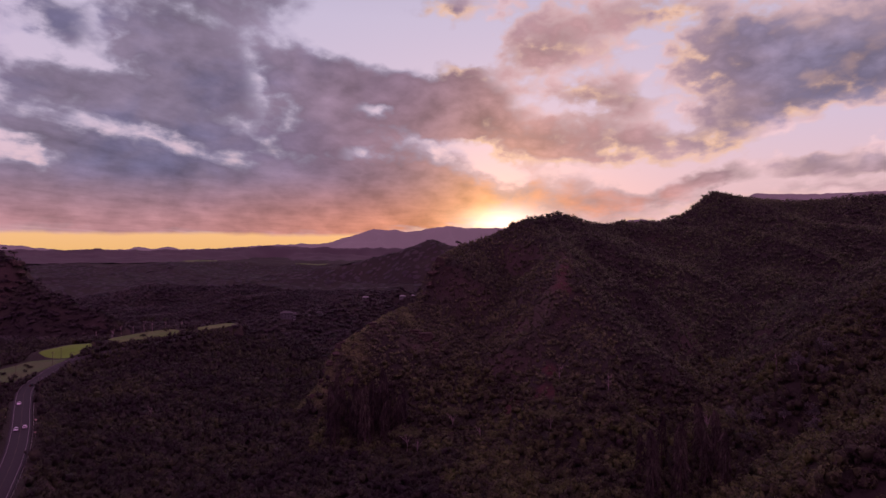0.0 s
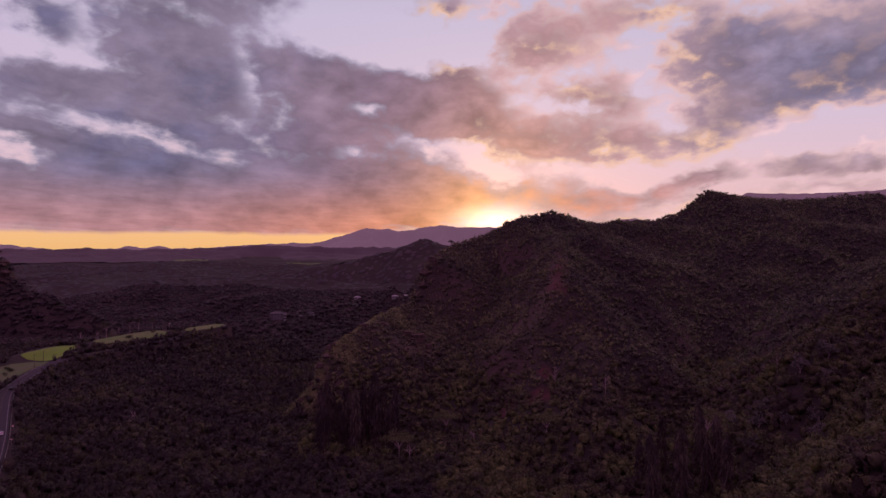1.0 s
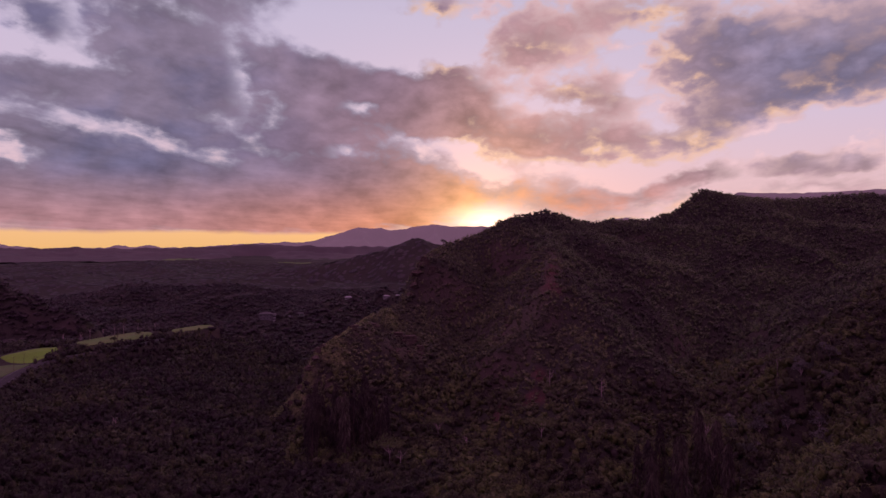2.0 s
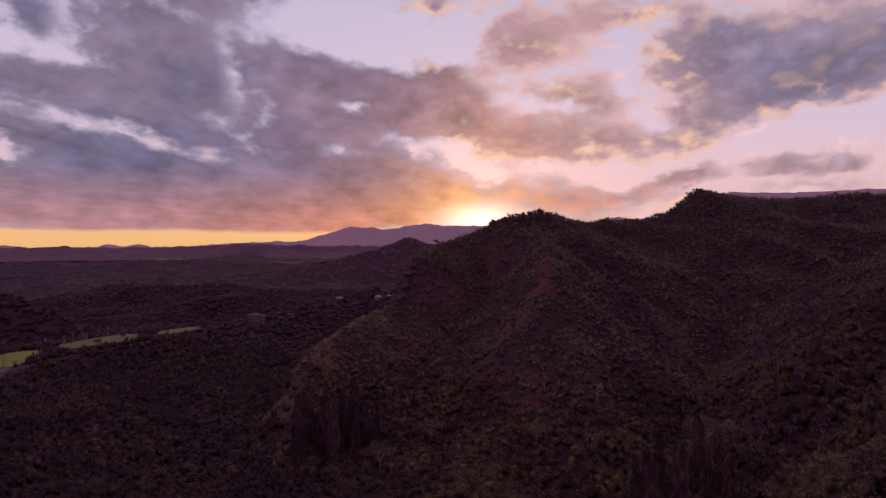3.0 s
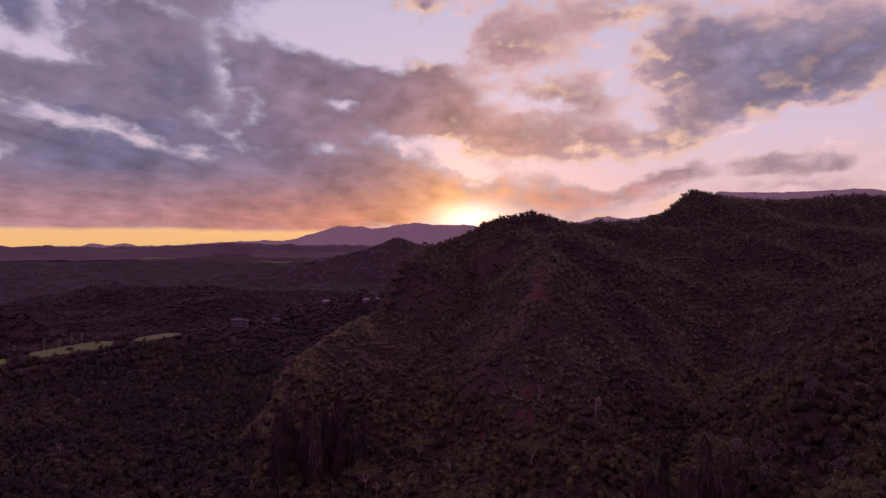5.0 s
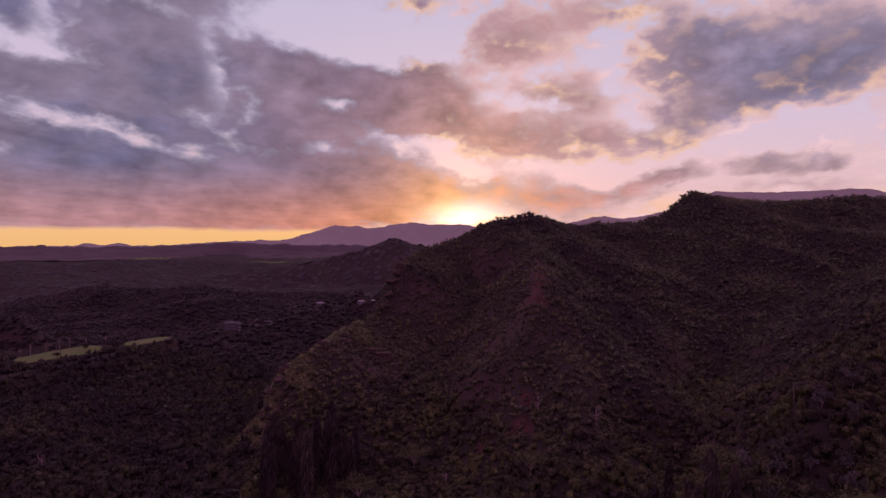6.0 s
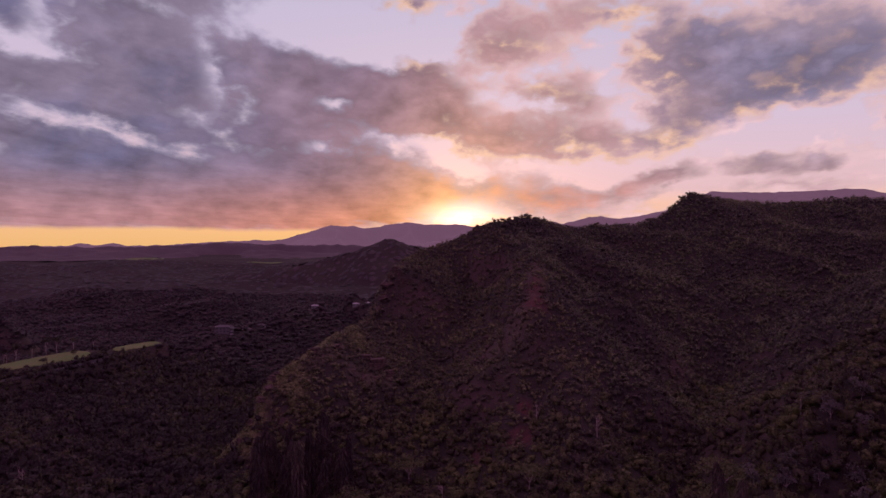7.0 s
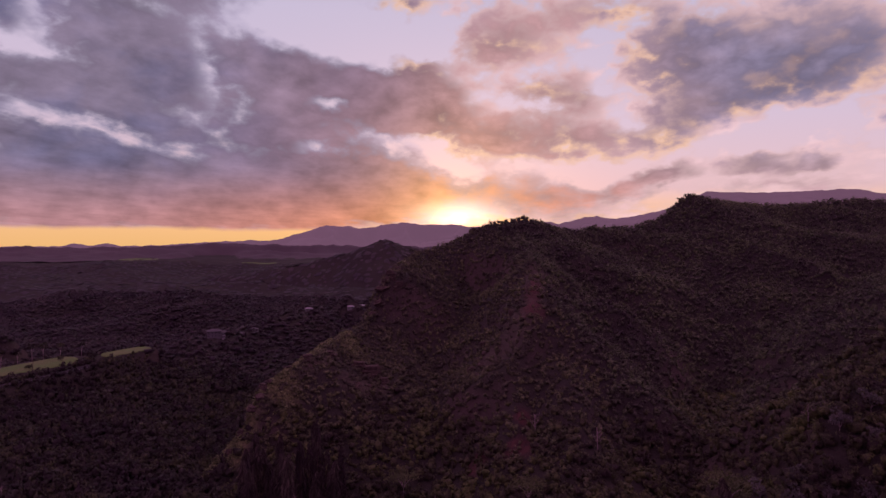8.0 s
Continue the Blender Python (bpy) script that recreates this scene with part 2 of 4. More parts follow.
# ---------------------------------------------------------------- materials
def material(name, rough=0.9, metal=0.0):
    m = bpy.data.materials.new(name)
    m.use_nodes = True
    n = Nodes(m.node_tree)
    b = n.node("ShaderNodeBsdfPrincipled")
    b.inputs["Roughness"].default_value = rough
    b.inputs["Metallic"].default_value = metal
    b.inputs["Specular IOR Level"].default_value = 0.2
    n.wire(b.outputs[0], n.node("ShaderNodeOutputMaterial").inputs[0])
    return m, n, b


def place(n):
    return n.node("ShaderNodeNewGeometry").outputs["Position"]


def bump(n, b, value, strength, distance):
    k = n.node("ShaderNodeBump")
    k.inputs["Strength"].default_value, k.inputs["Distance"].default_value = strength, distance
    n.wire(value, k.inputs["Height"])
    n.wire(k.outputs[0], b.inputs["Normal"])


def leafy(name, dark, mid, light, spot=0.02):
    """Foliage that varies from stand to stand, from crown to crown and from spray to spray, and lets some light through."""
    m, n, b = material(name, 0.62)
    b.inputs["Specular IOR Level"].default_value = 0.30
    p = place(n)
    stand = n.noise(p, spot, 4.0, 0.6)
    crown = n.noise(p, 0.13, 2.0, 0.5)
    spray = n.noise(p, 0.95, 4.0, 0.65)
    tuft = n.node("ShaderNodeNewGeometry").outputs["Random Per Island"]
    t = n.math("ADD", n.math("MULTIPLY", stand.outputs["Fac"], 0.75), n.math("MULTIPLY", crown.outputs["Fac"], 0.55))
    t = n.math("ADD", t, n.math("MULTIPLY", n.math("SUBTRACT", tuft, 0.5), 0.22))
    t = n.math("ADD", t, n.math("MULTIPLY", n.math("SUBTRACT", spray.outputs["Fac"], 0.5), 0.55))
    col = n.ramp(n.range(t, 0.46, 0.86, smooth=False), [(0.0, dark), (0.5, mid), (1.0, light)])
    n.wire(col, b.inputs["Base Color"])
    bump(n, b, spray.outputs["Fac"], 0.75, 1.1)
    through_leaf = n.node("ShaderNodeBsdfTranslucent")
    n.wire(col, through_leaf.inputs["Color"])
    both = n.node("ShaderNodeMixShader")
    both.inputs[0].default_value = 0.30
    n.wire(b.outputs[0], both.inputs[1])
    n.wire(through_leaf.outputs[0], both.inputs[2])
    out = [k for k in n.tree.nodes if k.type == "OUTPUT_MATERIAL"][0]
    n.wire(both.outputs[0], out.inputs[0])
    return m


def plain(name, colour, rough=0.7, metal=0.0, grain=6.0, vary=0.25):
    m, n, b = material(name, rough, metal)
    k = n.noise(n.node("ShaderNodeTexCoord").outputs["Object"], grain, 4.0, 0.6)
    low = tuple(c * (1 - vary) for c in colour)
    high = tuple(min(1, c * (1 + vary)) for c in colour)
    n.wire(n.mix(k.outputs["Fac"], low, high), b.inputs["Base Color"])
    return m


# darkened to look shaded in the valley; the purplish dark stop imitates shadow
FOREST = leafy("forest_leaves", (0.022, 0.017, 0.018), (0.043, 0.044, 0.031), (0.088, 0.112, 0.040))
# purple-grey cast put into the far leaves in place of distance haze
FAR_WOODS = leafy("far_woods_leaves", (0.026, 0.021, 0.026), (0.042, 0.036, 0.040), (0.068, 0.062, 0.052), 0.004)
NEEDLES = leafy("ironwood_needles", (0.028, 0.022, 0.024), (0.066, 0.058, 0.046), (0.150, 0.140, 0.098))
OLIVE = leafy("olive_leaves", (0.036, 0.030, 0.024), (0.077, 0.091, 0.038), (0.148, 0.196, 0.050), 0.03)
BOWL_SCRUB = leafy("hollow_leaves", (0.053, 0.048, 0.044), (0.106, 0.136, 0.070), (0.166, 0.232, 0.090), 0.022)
# darker, purplish leaf colour in place of shade on the slopes behind the spur
SHADED_TERRACE_LEAVES = leafy("shaded_terrace_leaves", (0.028, 0.022, 0.026), (0.046, 0.040, 0.039), (0.076, 0.074, 0.052), 0.015)
# olive scrub, paled further so the spur face looks better lit than the valley
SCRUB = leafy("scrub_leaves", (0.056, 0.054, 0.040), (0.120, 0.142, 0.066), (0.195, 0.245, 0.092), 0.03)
PALE_LEAVES = leafy("pale_green_leaves", (0.070, 0.088, 0.038), (0.110, 0.140, 0.056), (0.160, 0.200, 0.075))
SILVER_LEAVES = leafy("silver_leaves", (0.08, 0.085, 0.075), (0.13, 0.14, 0.12), (0.20, 0.21, 0.18))


def rock_material():
    m, n, b = material("basalt", 0.95)
    p = place(n)
    coarse, grain = n.noise(p, 0.5, 5.0, 0.6), n.noise(p, 3.0, 5.0, 0.65)
    col = n.ramp(coarse.outputs["Fac"], [(0.3, (0.036, 0.032, 0.026)), (0.5, (0.072, 0.062, 0.046)), (0.7, (0.13, 0.115, 0.078))])
    n.wire(n.mix(n.range(grain.outputs["Fac"], 0.4, 0.7, 0.0, 0.5), col, (0.070, 0.072, 0.042)), b.inputs["Base Color"])
    bump(n, b, n.math("ADD", coarse.outputs["Fac"], n.math("MULTIPLY", grain.outputs["Fac"], 0.4)), 0.8, 0.6)
    return m


ROCK = rock_material()
STRAW = leafy("straw", (0.12, 0.155, 0.055), (0.20, 0.26, 0.10), (0.31, 0.39, 0.15), 0.1)
PALE_BARK = plain("pale_bark", (0.34, 0.30, 0.27), 0.85, grain=2.0)
def field_material(name, a, b_col, size):
    m, n, b = material(name, 0.9)
    p = place(n)
    broad, blade = n.noise(p, size, 3.0, 0.5), n.noise(p, 0.9, 4.0, 0.6)
    col = n.mix(n.range(broad.outputs["Fac"], 0.42, 0.60), a, b_col)
    n.wire(n.mix(n.range(blade.outputs["Fac"], 0.3, 0.75, 0.0, 0.45), col, tuple(0.45 * c for c in a)), b.inputs["Base Color"])
    bump(n, b, blade.outputs["Fac"], 0.5, 0.4)
    return m


BRIGHT_GRASS = field_material("mown_grass", (0.15, 0.37, 0.030), (0.14, 0.29, 0.034), 0.028)
PALE_GRASS = field_material("pale_grass", (0.115, 0.225, 0.052), (0.14, 0.205, 0.062), 0.05)
ROUGH_GRASS = field_material("rough_grass", (0.082, 0.155, 0.042), (0.092, 0.140, 0.047), 0.06)
ASPHALT = plain("asphalt", (0.027, 0.026, 0.027), 0.8, grain=0.6, vary=0.2)
LINE_PAINT = plain("white_line_paint", (0.20, 0.20, 0.19), 0.6, grain=3.0, vary=0.12)
YELLOW_PAINT = plain("yellow_line_paint", (0.075, 0.058, 0.030), 0.6, grain=3.0, vary=0.12)
STEEL = plain("galvanised_steel", (0.50, 0.50, 0.51), 0.45, 0.9, 8.0, 0.15)
CAR_WHITE = plain("white_car_paint", (0.78, 0.78, 0.78), 0.25, 0.0, 2.0, 0.04)
CAR_SILVER = plain("silver_car_paint", (0.55, 0.56, 0.58), 0.3, 0.5, 2.0, 0.04)
CAR_BLACK = plain("black_car_paint", (0.02, 0.02, 0.022), 0.2, 0.0, 2.0, 0.1)
CAR_GLASS = plain("car_glass", (0.02, 0.022, 0.025), 0.08, 0.0, 2.0, 0.1)
LAMP_GLASS = plain("lamp_glass", (0.75, 0.75, 0.72), 0.1, 0.0, 5.0, 0.05)
TAIL_RED = plain("red_lamp_glass", (0.45, 0.02, 0.02), 0.2, 0.0, 5.0, 0.1)
RUBBER = plain("tyre_rubber", (0.02, 0.02, 0.02), 0.85)
SIGN_FACE = plain("sign_face", (0.75, 0.62, 0.45), 0.5, vary=0.05)
WHITE_WALL = plain("white_render", (0.28, 0.34, 0.28), 0.8, grain=1.2, vary=0.08)
CREAM_WALL = plain("cream_render", (0.24, 0.24, 0.18), 0.8, grain=1.2, vary=0.10)
GREY_WALL = plain("grey_render", (0.16, 0.19, 0.16), 0.8, grain=1.2, vary=0.12)
GREY_ROOF = plain("grey_shingles", (0.10, 0.115, 0.10), 0.85, grain=2.0, vary=0.2)
WHITE_ROOF = plain("pale_metal_roof", (0.30, 0.33, 0.30), 0.45, 0.2, 1.0, 0.08)
WINDOW_GLASS = plain("window_glass", (0.03, 0.035, 0.04), 0.06, vary=0.1)
BARK = plain("bark", (0.11, 0.085, 0.07), 0.9, grain=3.0)

# ---------------------------------------------------------------- the lie of the land
rng = np.random.default_rng(7)
LATTICE = rng.random((256, 256))


def value_noise(x, y):
    xi, yi = np.floor(x).astype(int), np.floor(y).astype(int)
    fx, fy = x - xi, y - yi
    fx, fy = fx * fx * (3 - 2 * fx), fy * fy * (3 - 2 * fy)
    a, b = LATTICE[xi % 256, yi % 256], LATTICE[(xi + 1) % 256, yi % 256]
    c, d = LATTICE[xi % 256, (yi + 1) % 256], LATTICE[(xi + 1) % 256, (yi + 1) % 256]
    return (a * (1 - fx) + b * fx) * (1 - fy) + (c * (1 - fx) + d * fx) * fy - 0.5


def rough(x, y, size, octaves=4, gain=0.5):
    out, amp = 0.0 * x, 1.0
    for k in range(octaves):
        out = out + amp * value_noise(x / size + 17.3 * k, y / size + 9.1 * k)
        size, amp = size / 2.03, amp * gain
    return out


def smooth(x, a, b):
    t = np.clip((x - a) / (b - a), 0, 1)
    return t * t * (3 - 2 * t)


def soft_max(a, b, k):
    h = np.clip(0.5 + 0.5 * (a - b) / k, 0, 1)
    return b * (1 - h) + a * h + k * h * (1 - h)


def ridge(x, y, crest, left, right, round_top=3.0):
    """The height of a ridge along a crest line; left and right: the slopes of its flanks, seen along the line."""
    total, weight = 0.0, 1e-30
    for (ax, ay, az), (bx, by, bz) in zip(crest, crest[1:]):
        dx, dy = bx - ax, by - ay
        s = np.clip(((x - ax) * dx + (y - ay) * dy) / (dx * dx + dy * dy), 0, 1)
        px, py = x - ax - s * dx, y - ay - s * dy
        d2 = px * px + py * py
        d = np.sqrt(d2 + round_top ** 2) - round_top
        k = 100.0 / (d2 + 4.0)
        k = k * k * k * k * k
        total = total + k * (az + s * (bz - az) - d * np.where(dx * py - dy * px > 0, left, right))
        weight = weight + k
    return total / weight


MAIN_RIDGE = ((900, 640, 190), (640, 720, 166), (525, 750, 160), (449, 760, 159), (410, 770, 157), (357, 760, 160), (318, 755, 164), (300, 748, 152), (275, 740, 138),
              (250, 735, 130), (203, 720, 129), (154, 700, 129), (123, 686, 133), (96, 690, 131), (72, 695, 123), (47, 698, 115), (34, 694, 111), (23, 688, 107),
              (14, 668, 102), (6, 640, 98), (-2, 602, 92), (-9, 590, 84), (-11, 585, 74), (-15, 578, 62), (-22, 568, 54), (-32, 552, 48), (-44, 524, 45), (-54, 487, 42),
              (-61, 476, 37), (-68, 467, 34), (-75, 458, 30), (-78, 450, 24), (-83, 444, 10), (-92, 437, -1), (-101, 426, -10))
SPUR = MAIN_RIDGE[19:]
SCAR_RIB = ((123, 686, 130), (112, 600, 108), (100, 530, 88), (88, 479, 69), (76, 450, 45), (66, 410, 20), (60, 386, 6))
LOW_RIB = ((118, 520, 82), (104, 440, 46), (92, 390, 20), (85, 347, 9), (78, 310, -10))
EAST_SPUR = ((560, 560, 150), (420, 500, 122), (320, 430, 95), (266, 380, 68), (217, 350, 50), (181, 325, 33), (150, 312, 16), (120, 318, 3))
NEAR_SPUR = ((420, 330, 110), (300, 300, 82), (215, 255, 54), (165, 235, 35), (128, 220, 20), (105, 212, 8), (85, 205, -6))
TERRACE = ((-420, 380, 8), (-330, 470, 14), (-300, 520, 17), (-265, 570, 24), (-229, 614, 23), (-176, 711, 19), (-111, 867, 32), (-40, 960, 42), (90, 1000, 50))
KNOB = ((-900, 1000, 70), (-700, 880, 84), (-560, 802, 97), (-536, 800, 94), (-526, 797, 68), (-470, 770, 46), (-380, 730, 18))
FAR_HILL = ((420, 1800, 80), (120, 1640, 88), (15, 1610, 112), (-27, 1600, 128), (-66, 1600, 112), (-130, 1610, 88), (-180, 1612, 76), (-263, 1620, 55), (-460, 1700, 32))


ROAD = ((-120, 150), (-148, 200), (-165.5, 235), (-187, 276), (-211, 316), (-238, 358), (-266, 405), (-280, 450), (-284, 478), (-276, 510), (-250, 545), (-228, 590))


def plan_gap(x, y, line):
    """How far each place is from a line in the plan."""
    best = np.full(x.shape, 1e9)
    for a, b in zip(line, line[1:]):
        dx, dy = b[0] - a[0], b[1] - a[1]
        s = np.clip(((x - a[0]) * dx + (y - a[1]) * dy) / (dx * dx + dy * dy), 0, 1)
        best = np.minimum(best, np.hypot(x - a[0] - s * dx, y - a[1] - s * dy))
    return best


def road_level(y):
    return np.interp(y, [150, 235, 316, 430, 478, 545, 590], [7, 9, 10, 11.5, 14, 18, 20])


# fields: x, y, half width, half length, turn; and their level and rise ahead
FIELDS = ((-311, 517, 16, 33, 8), (-270, 574, 14, 33, -38), (-222, 622, 9, 20, -40), (-305, 456, 17, 43, 2))
FIELD_LEVELS = ((17.0, 0.01), (21.5, 0.07), (24.0, 0.06), (12.0, 0.02))


def land(x, y):
    x, y = np.asarray(x, float), np.asarray(y, float)
    west = smooth(-x, 90, 230)
    z = -13 + 18 * west * (1 - smooth(y, 640, 780)) + 0.026 * np.clip(y - 900, 0, 2600)
    z = z + (46 * rough(x, y, 270, 3) + 4) * smooth(y, 700, 1000) * (1 - smooth(y, 2200, 3200))
    # shallow valleys wind through the country beyond
    beyond = smooth(y, 820, 1100) * (1 - smooth(y, 1900, 2700))
    z = z + beyond * (9 - 52 * np.abs(rough(x + 700, 0.8 * y, 480, 3)))
    z = z + 40 * smooth(-y, 100, 1500)
    for crest, left, right, k in ((TERRACE, 0.40, 0.33, 10), (KNOB, 1.0, 0.9, 5), (FAR_HILL, 0.50, 0.50, 12),
                                  (MAIN_RIDGE, 0.36, 1.7, 3), (SCAR_RIB, 0.62, 0.75, 6), (LOW_RIB, 0.5, 0.45, 6), (EAST_SPUR, 0.45, 0.5, 8), (NEAR_SPUR, 0.6, 0.6, 6)):
        z = soft_max(z, ridge(x, y, crest, left, right), k)
    hilly = smooth(z, -8, 30)
    z = z + (1.5 + 5.0 * hilly) * rough(x, y, 46, 4, 0.55)
    # gullies run down the faces, clear of the crests
    face = hilly * smooth(plan_gap(x, y, MAIN_RIDGE), 18, 60) * smooth(plan_gap(x, y, SCAR_RIB), 8, 35) * (1 - smooth(y, 900, 1200))
    z = z + face * (5.0 - 30.0 * np.abs(rough(x + 0.5 * y, 0.35 * y, 62, 2)))
    for (cx, cy, rx, ry, turn), (high, rise) in zip(FIELDS, FIELD_LEVELS):
        c, s = math.cos(radians(turn)), math.sin(radians(turn))
        u, v = x - cx, y - cy
        near = 1 - smooth(np.sqrt(((u * c + v * s) / rx) ** 2 + ((-u * s + v * c) / ry) ** 2), 1.15, 1.8)
        z = z * (1 - near) + (high + rise * v) * near
    beside = 1 - smooth(plan_gap(x, y, ROAD), 6, 24)
    return z * (1 - beside) + road_level(y) * beside


def grid_mesh(name, xs, ys, zs, mat):
    """A sheet from arrays of rows and columns."""
    rows, cols = xs.shape
    verts = np.stack([xs, ys, zs], -1).reshape(-1, 3).astype(np.float32)
    i = np.arange(rows * cols).reshape(rows, cols)
    quads = np.stack([i[:-1, :-1], i[:-1, 1:], i[1:, 1:], i[1:, :-1]], -1).reshape(-1, 4)
    return raw_mesh(name, verts, quads, mat, True)


def raw_mesh(name, verts, faces, mat, smooth_shade=False):
    me = bpy.data.meshes.new(name)
    k = faces.shape[1]
    me.vertices.add(len(verts))
    me.vertices.foreach_set("co", np.ascontiguousarray(verts, np.float32).ravel())
    me.loops.add(faces.size)
    me.loops.foreach_set("vertex_index", np.ascontiguousarray(faces, np.int32).ravel())
    me.polygons.add(len(faces))
    me.polygons.foreach_set("loop_start", np.arange(0, faces.size, k, dtype=np.int32))
    me.polygons.foreach_set("use_smooth", np.full(len(faces), smooth_shade))
    me.update(calc_edges=True)
    me.materials.append(mat)
    return me


# bare places: x, y, half length across, half length ahead, turn
RED_EARTH = ((97, 512, 6, 20, -14), (92, 488, 8, 10, 0), (64, 394, 9, 8, 0), (44, 402, 5, 9, -20), (70, 412, 5, 7, 0))
BROWN_ROCK = ((82, 486, 12, 26, -20), (-18, 470, 16, 12, 0), (-45, 478, 14, 7, 40), (104, 540, 9, 26, -12), (0, 625, 8, 12, 0), (62, 470, 9, 18, -25))
DRY_GRASS = ((-83, 441, 8, 9, 0), (-66, 460, 10, 17, 35), (-30, 530, 8, 26, 22), (126, 221, 10, 4, 20), (150, 230, 9, 3, 25), (110, 215, 6, 3, 10), (176, 240, 10, 3, 25), (-84, 436, 6, 12, 0))


def ground_material():
    m, n, b = material("ground_cover", 0.95)
    p = place(n)
    big, small, tiny = n.noise(p, 0.012, 6.0, 0.6), n.noise(p, 0.35, 5.0, 0.65), n.noise(p, 2.2, 4.0, 0.6)
    green = n.ramp(big.outputs["Fac"], [(0.30, (0.020, 0.018, 0.017)), (0.5, (0.030, 0.032, 0.023)), (0.72, (0.046, 0.053, 0.029))])
    green = n.mix(n.range(small.outputs["Fac"], 0.35, 0.7), green, (0.036, 0.040, 0.026))
    slope = n.node("ShaderNodeSeparateXYZ")
    n.wire(n.node("ShaderNodeNewGeometry").outputs["Normal"], slope.inputs[0])
    steep = n.range(slope.outputs[2], 0.80, 0.62)
    rock = n.mix(small.outputs["Fac"], (0.040, 0.036, 0.028), (0.092, 0.080, 0.058))
    col = n.mix(n.math("MULTIPLY", steep, n.range(big.outputs["Fac"], 0.35, 0.6)), green, rock)
    flat = n.vec("MULTIPLY", p, (1, 1, 0))
    flat = n.vec("ADD", flat, n.vec("MULTIPLY", n.vec("SUBTRACT", small.outputs["Color"], (0.5, 0.5, 0.5)), (9, 9, 0)))
    for bare, lo, hi in ((BROWN_ROCK, (0.048, 0.050, 0.032), (0.100, 0.100, 0.062)), (DRY_GRASS, (0.10, 0.125, 0.046), (0.20, 0.245, 0.088)), (RED_EARTH, (0.056, 0.029, 0.024), (0.098, 0.050, 0.038))):
        total = 0.0
        for x, y, rx, ry, turn in bare:
            total = n.math("MAXIMUM", n.blob(flat, x, y, rx * 1.5, ry * 1.5, turn), total)
        col = n.mix(n.math("MULTIPLY", n.range(total, 0.05, 0.75), n.range(small.outputs["Fac"], 0.25, 0.60)), col, n.mix(tiny.outputs["Fac"], lo, hi))
    n.wire(col, b.inputs["Base Color"])
    bump(n, b, n.math("ADD", small.outputs["Fac"], n.math("MULTIPLY", tiny.outputs["Fac"], 0.3)), 0.7, 1.5)
    return m


GROUND = ground_material()
ring = np.concatenate([np.geomspace(0.05, 60, 24)[:-1], np.geomspace(60, 4900, 430)])
sweep = np.radians(np.concatenate([np.arange(-180, -50, 4.0), np.arange(-50, 50, 0.25), np.arange(50, 180.1, 4.0)]))
rr, aa = np.meshgrid(ring, sweep, indexing="ij")
gx, gy = rr * np.sin(aa), rr * np.cos(aa)
ground = new("ground", grid_mesh("ground", gx, gy, land(gx, gy), GROUND))
tagged(ground, "dark green valley floor and steep ridges at dusk", "ground", kind="structure")


# ---------------------------------------------------------------- woods
def crown_shapes(seed, count, lobes, tufts, tuft, core=1, up=0.55, fill=0.62, rise=0.2):
    """Unit crowns: small lobed bodies (core: how finely cut, fill: how full) in a cloud of leaf sprays, as (verts, normals, triangles).
    rise: how far the canopy as a whole turns its leaves up."""
    r = np.random.default_rng(seed)
    bm = bmesh.new()
    bmesh.ops.create_icosphere(bm, subdivisions=core, radius=1.0)
    ico_v = np.array([v.co for v in bm.verts])
    ico_f = np.array([[v.index for v in f.verts] for f in bm.faces])
    bm.free()
    mid_point = np.array((0, 0, 0.50))
    shapes = []
    for _ in range(count):
        at = r.normal(0, 0.36, (lobes, 3)) * (1, 1, 0.6) + (0, 0, 0.60)
        size = r.uniform(0.36, 0.58, lobes)
        reach = ((at - mid_point) @ ico_v.T + size[:, None]).max(0) * fill
        reach = np.maximum(reach, 0.3) * r.uniform(0.80, 1.12, len(ico_v))
        body = mid_point + ico_v * reach[:, None]
        near = np.argmin(np.linalg.norm(body[:, None] - at[None], axis=2) - size[None], axis=1)
        round_n = body - at[near]
        round_n = 0.55 * round_n / np.linalg.norm(round_n, axis=1, keepdims=True) + 0.45 * ico_v
        which = r.integers(0, lobes, tufts)
        way = r.normal(0, 1, (tufts, 3)) + (0, 0, up)
        way /= np.linalg.norm(way, axis=1, keepdims=True)
        mid = at[which] + way * size[which, None] * r.uniform(0.85, 1.10, (tufts, 1))
        t1 = np.cross(way, r.normal(0, 1, (tufts, 3)))
        t1 /= np.linalg.norm(t1, axis=1, keepdims=True)
        t2 = np.cross(way, t1) + way * r.uniform(-0.2, 0.5, (tufts, 1))
        s = tuft * r.uniform(0.6, 1.35, (tufts, 1))
        tri = np.stack([mid + t1 * s, mid - t1 * s * 0.8 + t2 * s * 0.5, mid - t2 * s * 0.9 - t1 * s * 0.1], 1).reshape(-1, 3)
        leaf_n = np.repeat(way + r.normal(0, 0.22, way.shape), 3, axis=0)
        faces = np.concatenate([ico_f, np.arange(tufts * 3).reshape(-1, 3) + len(ico_v)])
        soft = np.concatenate([round_n, leaf_n])
        soft = soft / np.linalg.norm(soft, axis=1, keepdims=True) * (1 - rise) + np.array((0, 0, rise))
        shapes.append((np.concatenate([body, tri]), soft, faces))
    return shapes


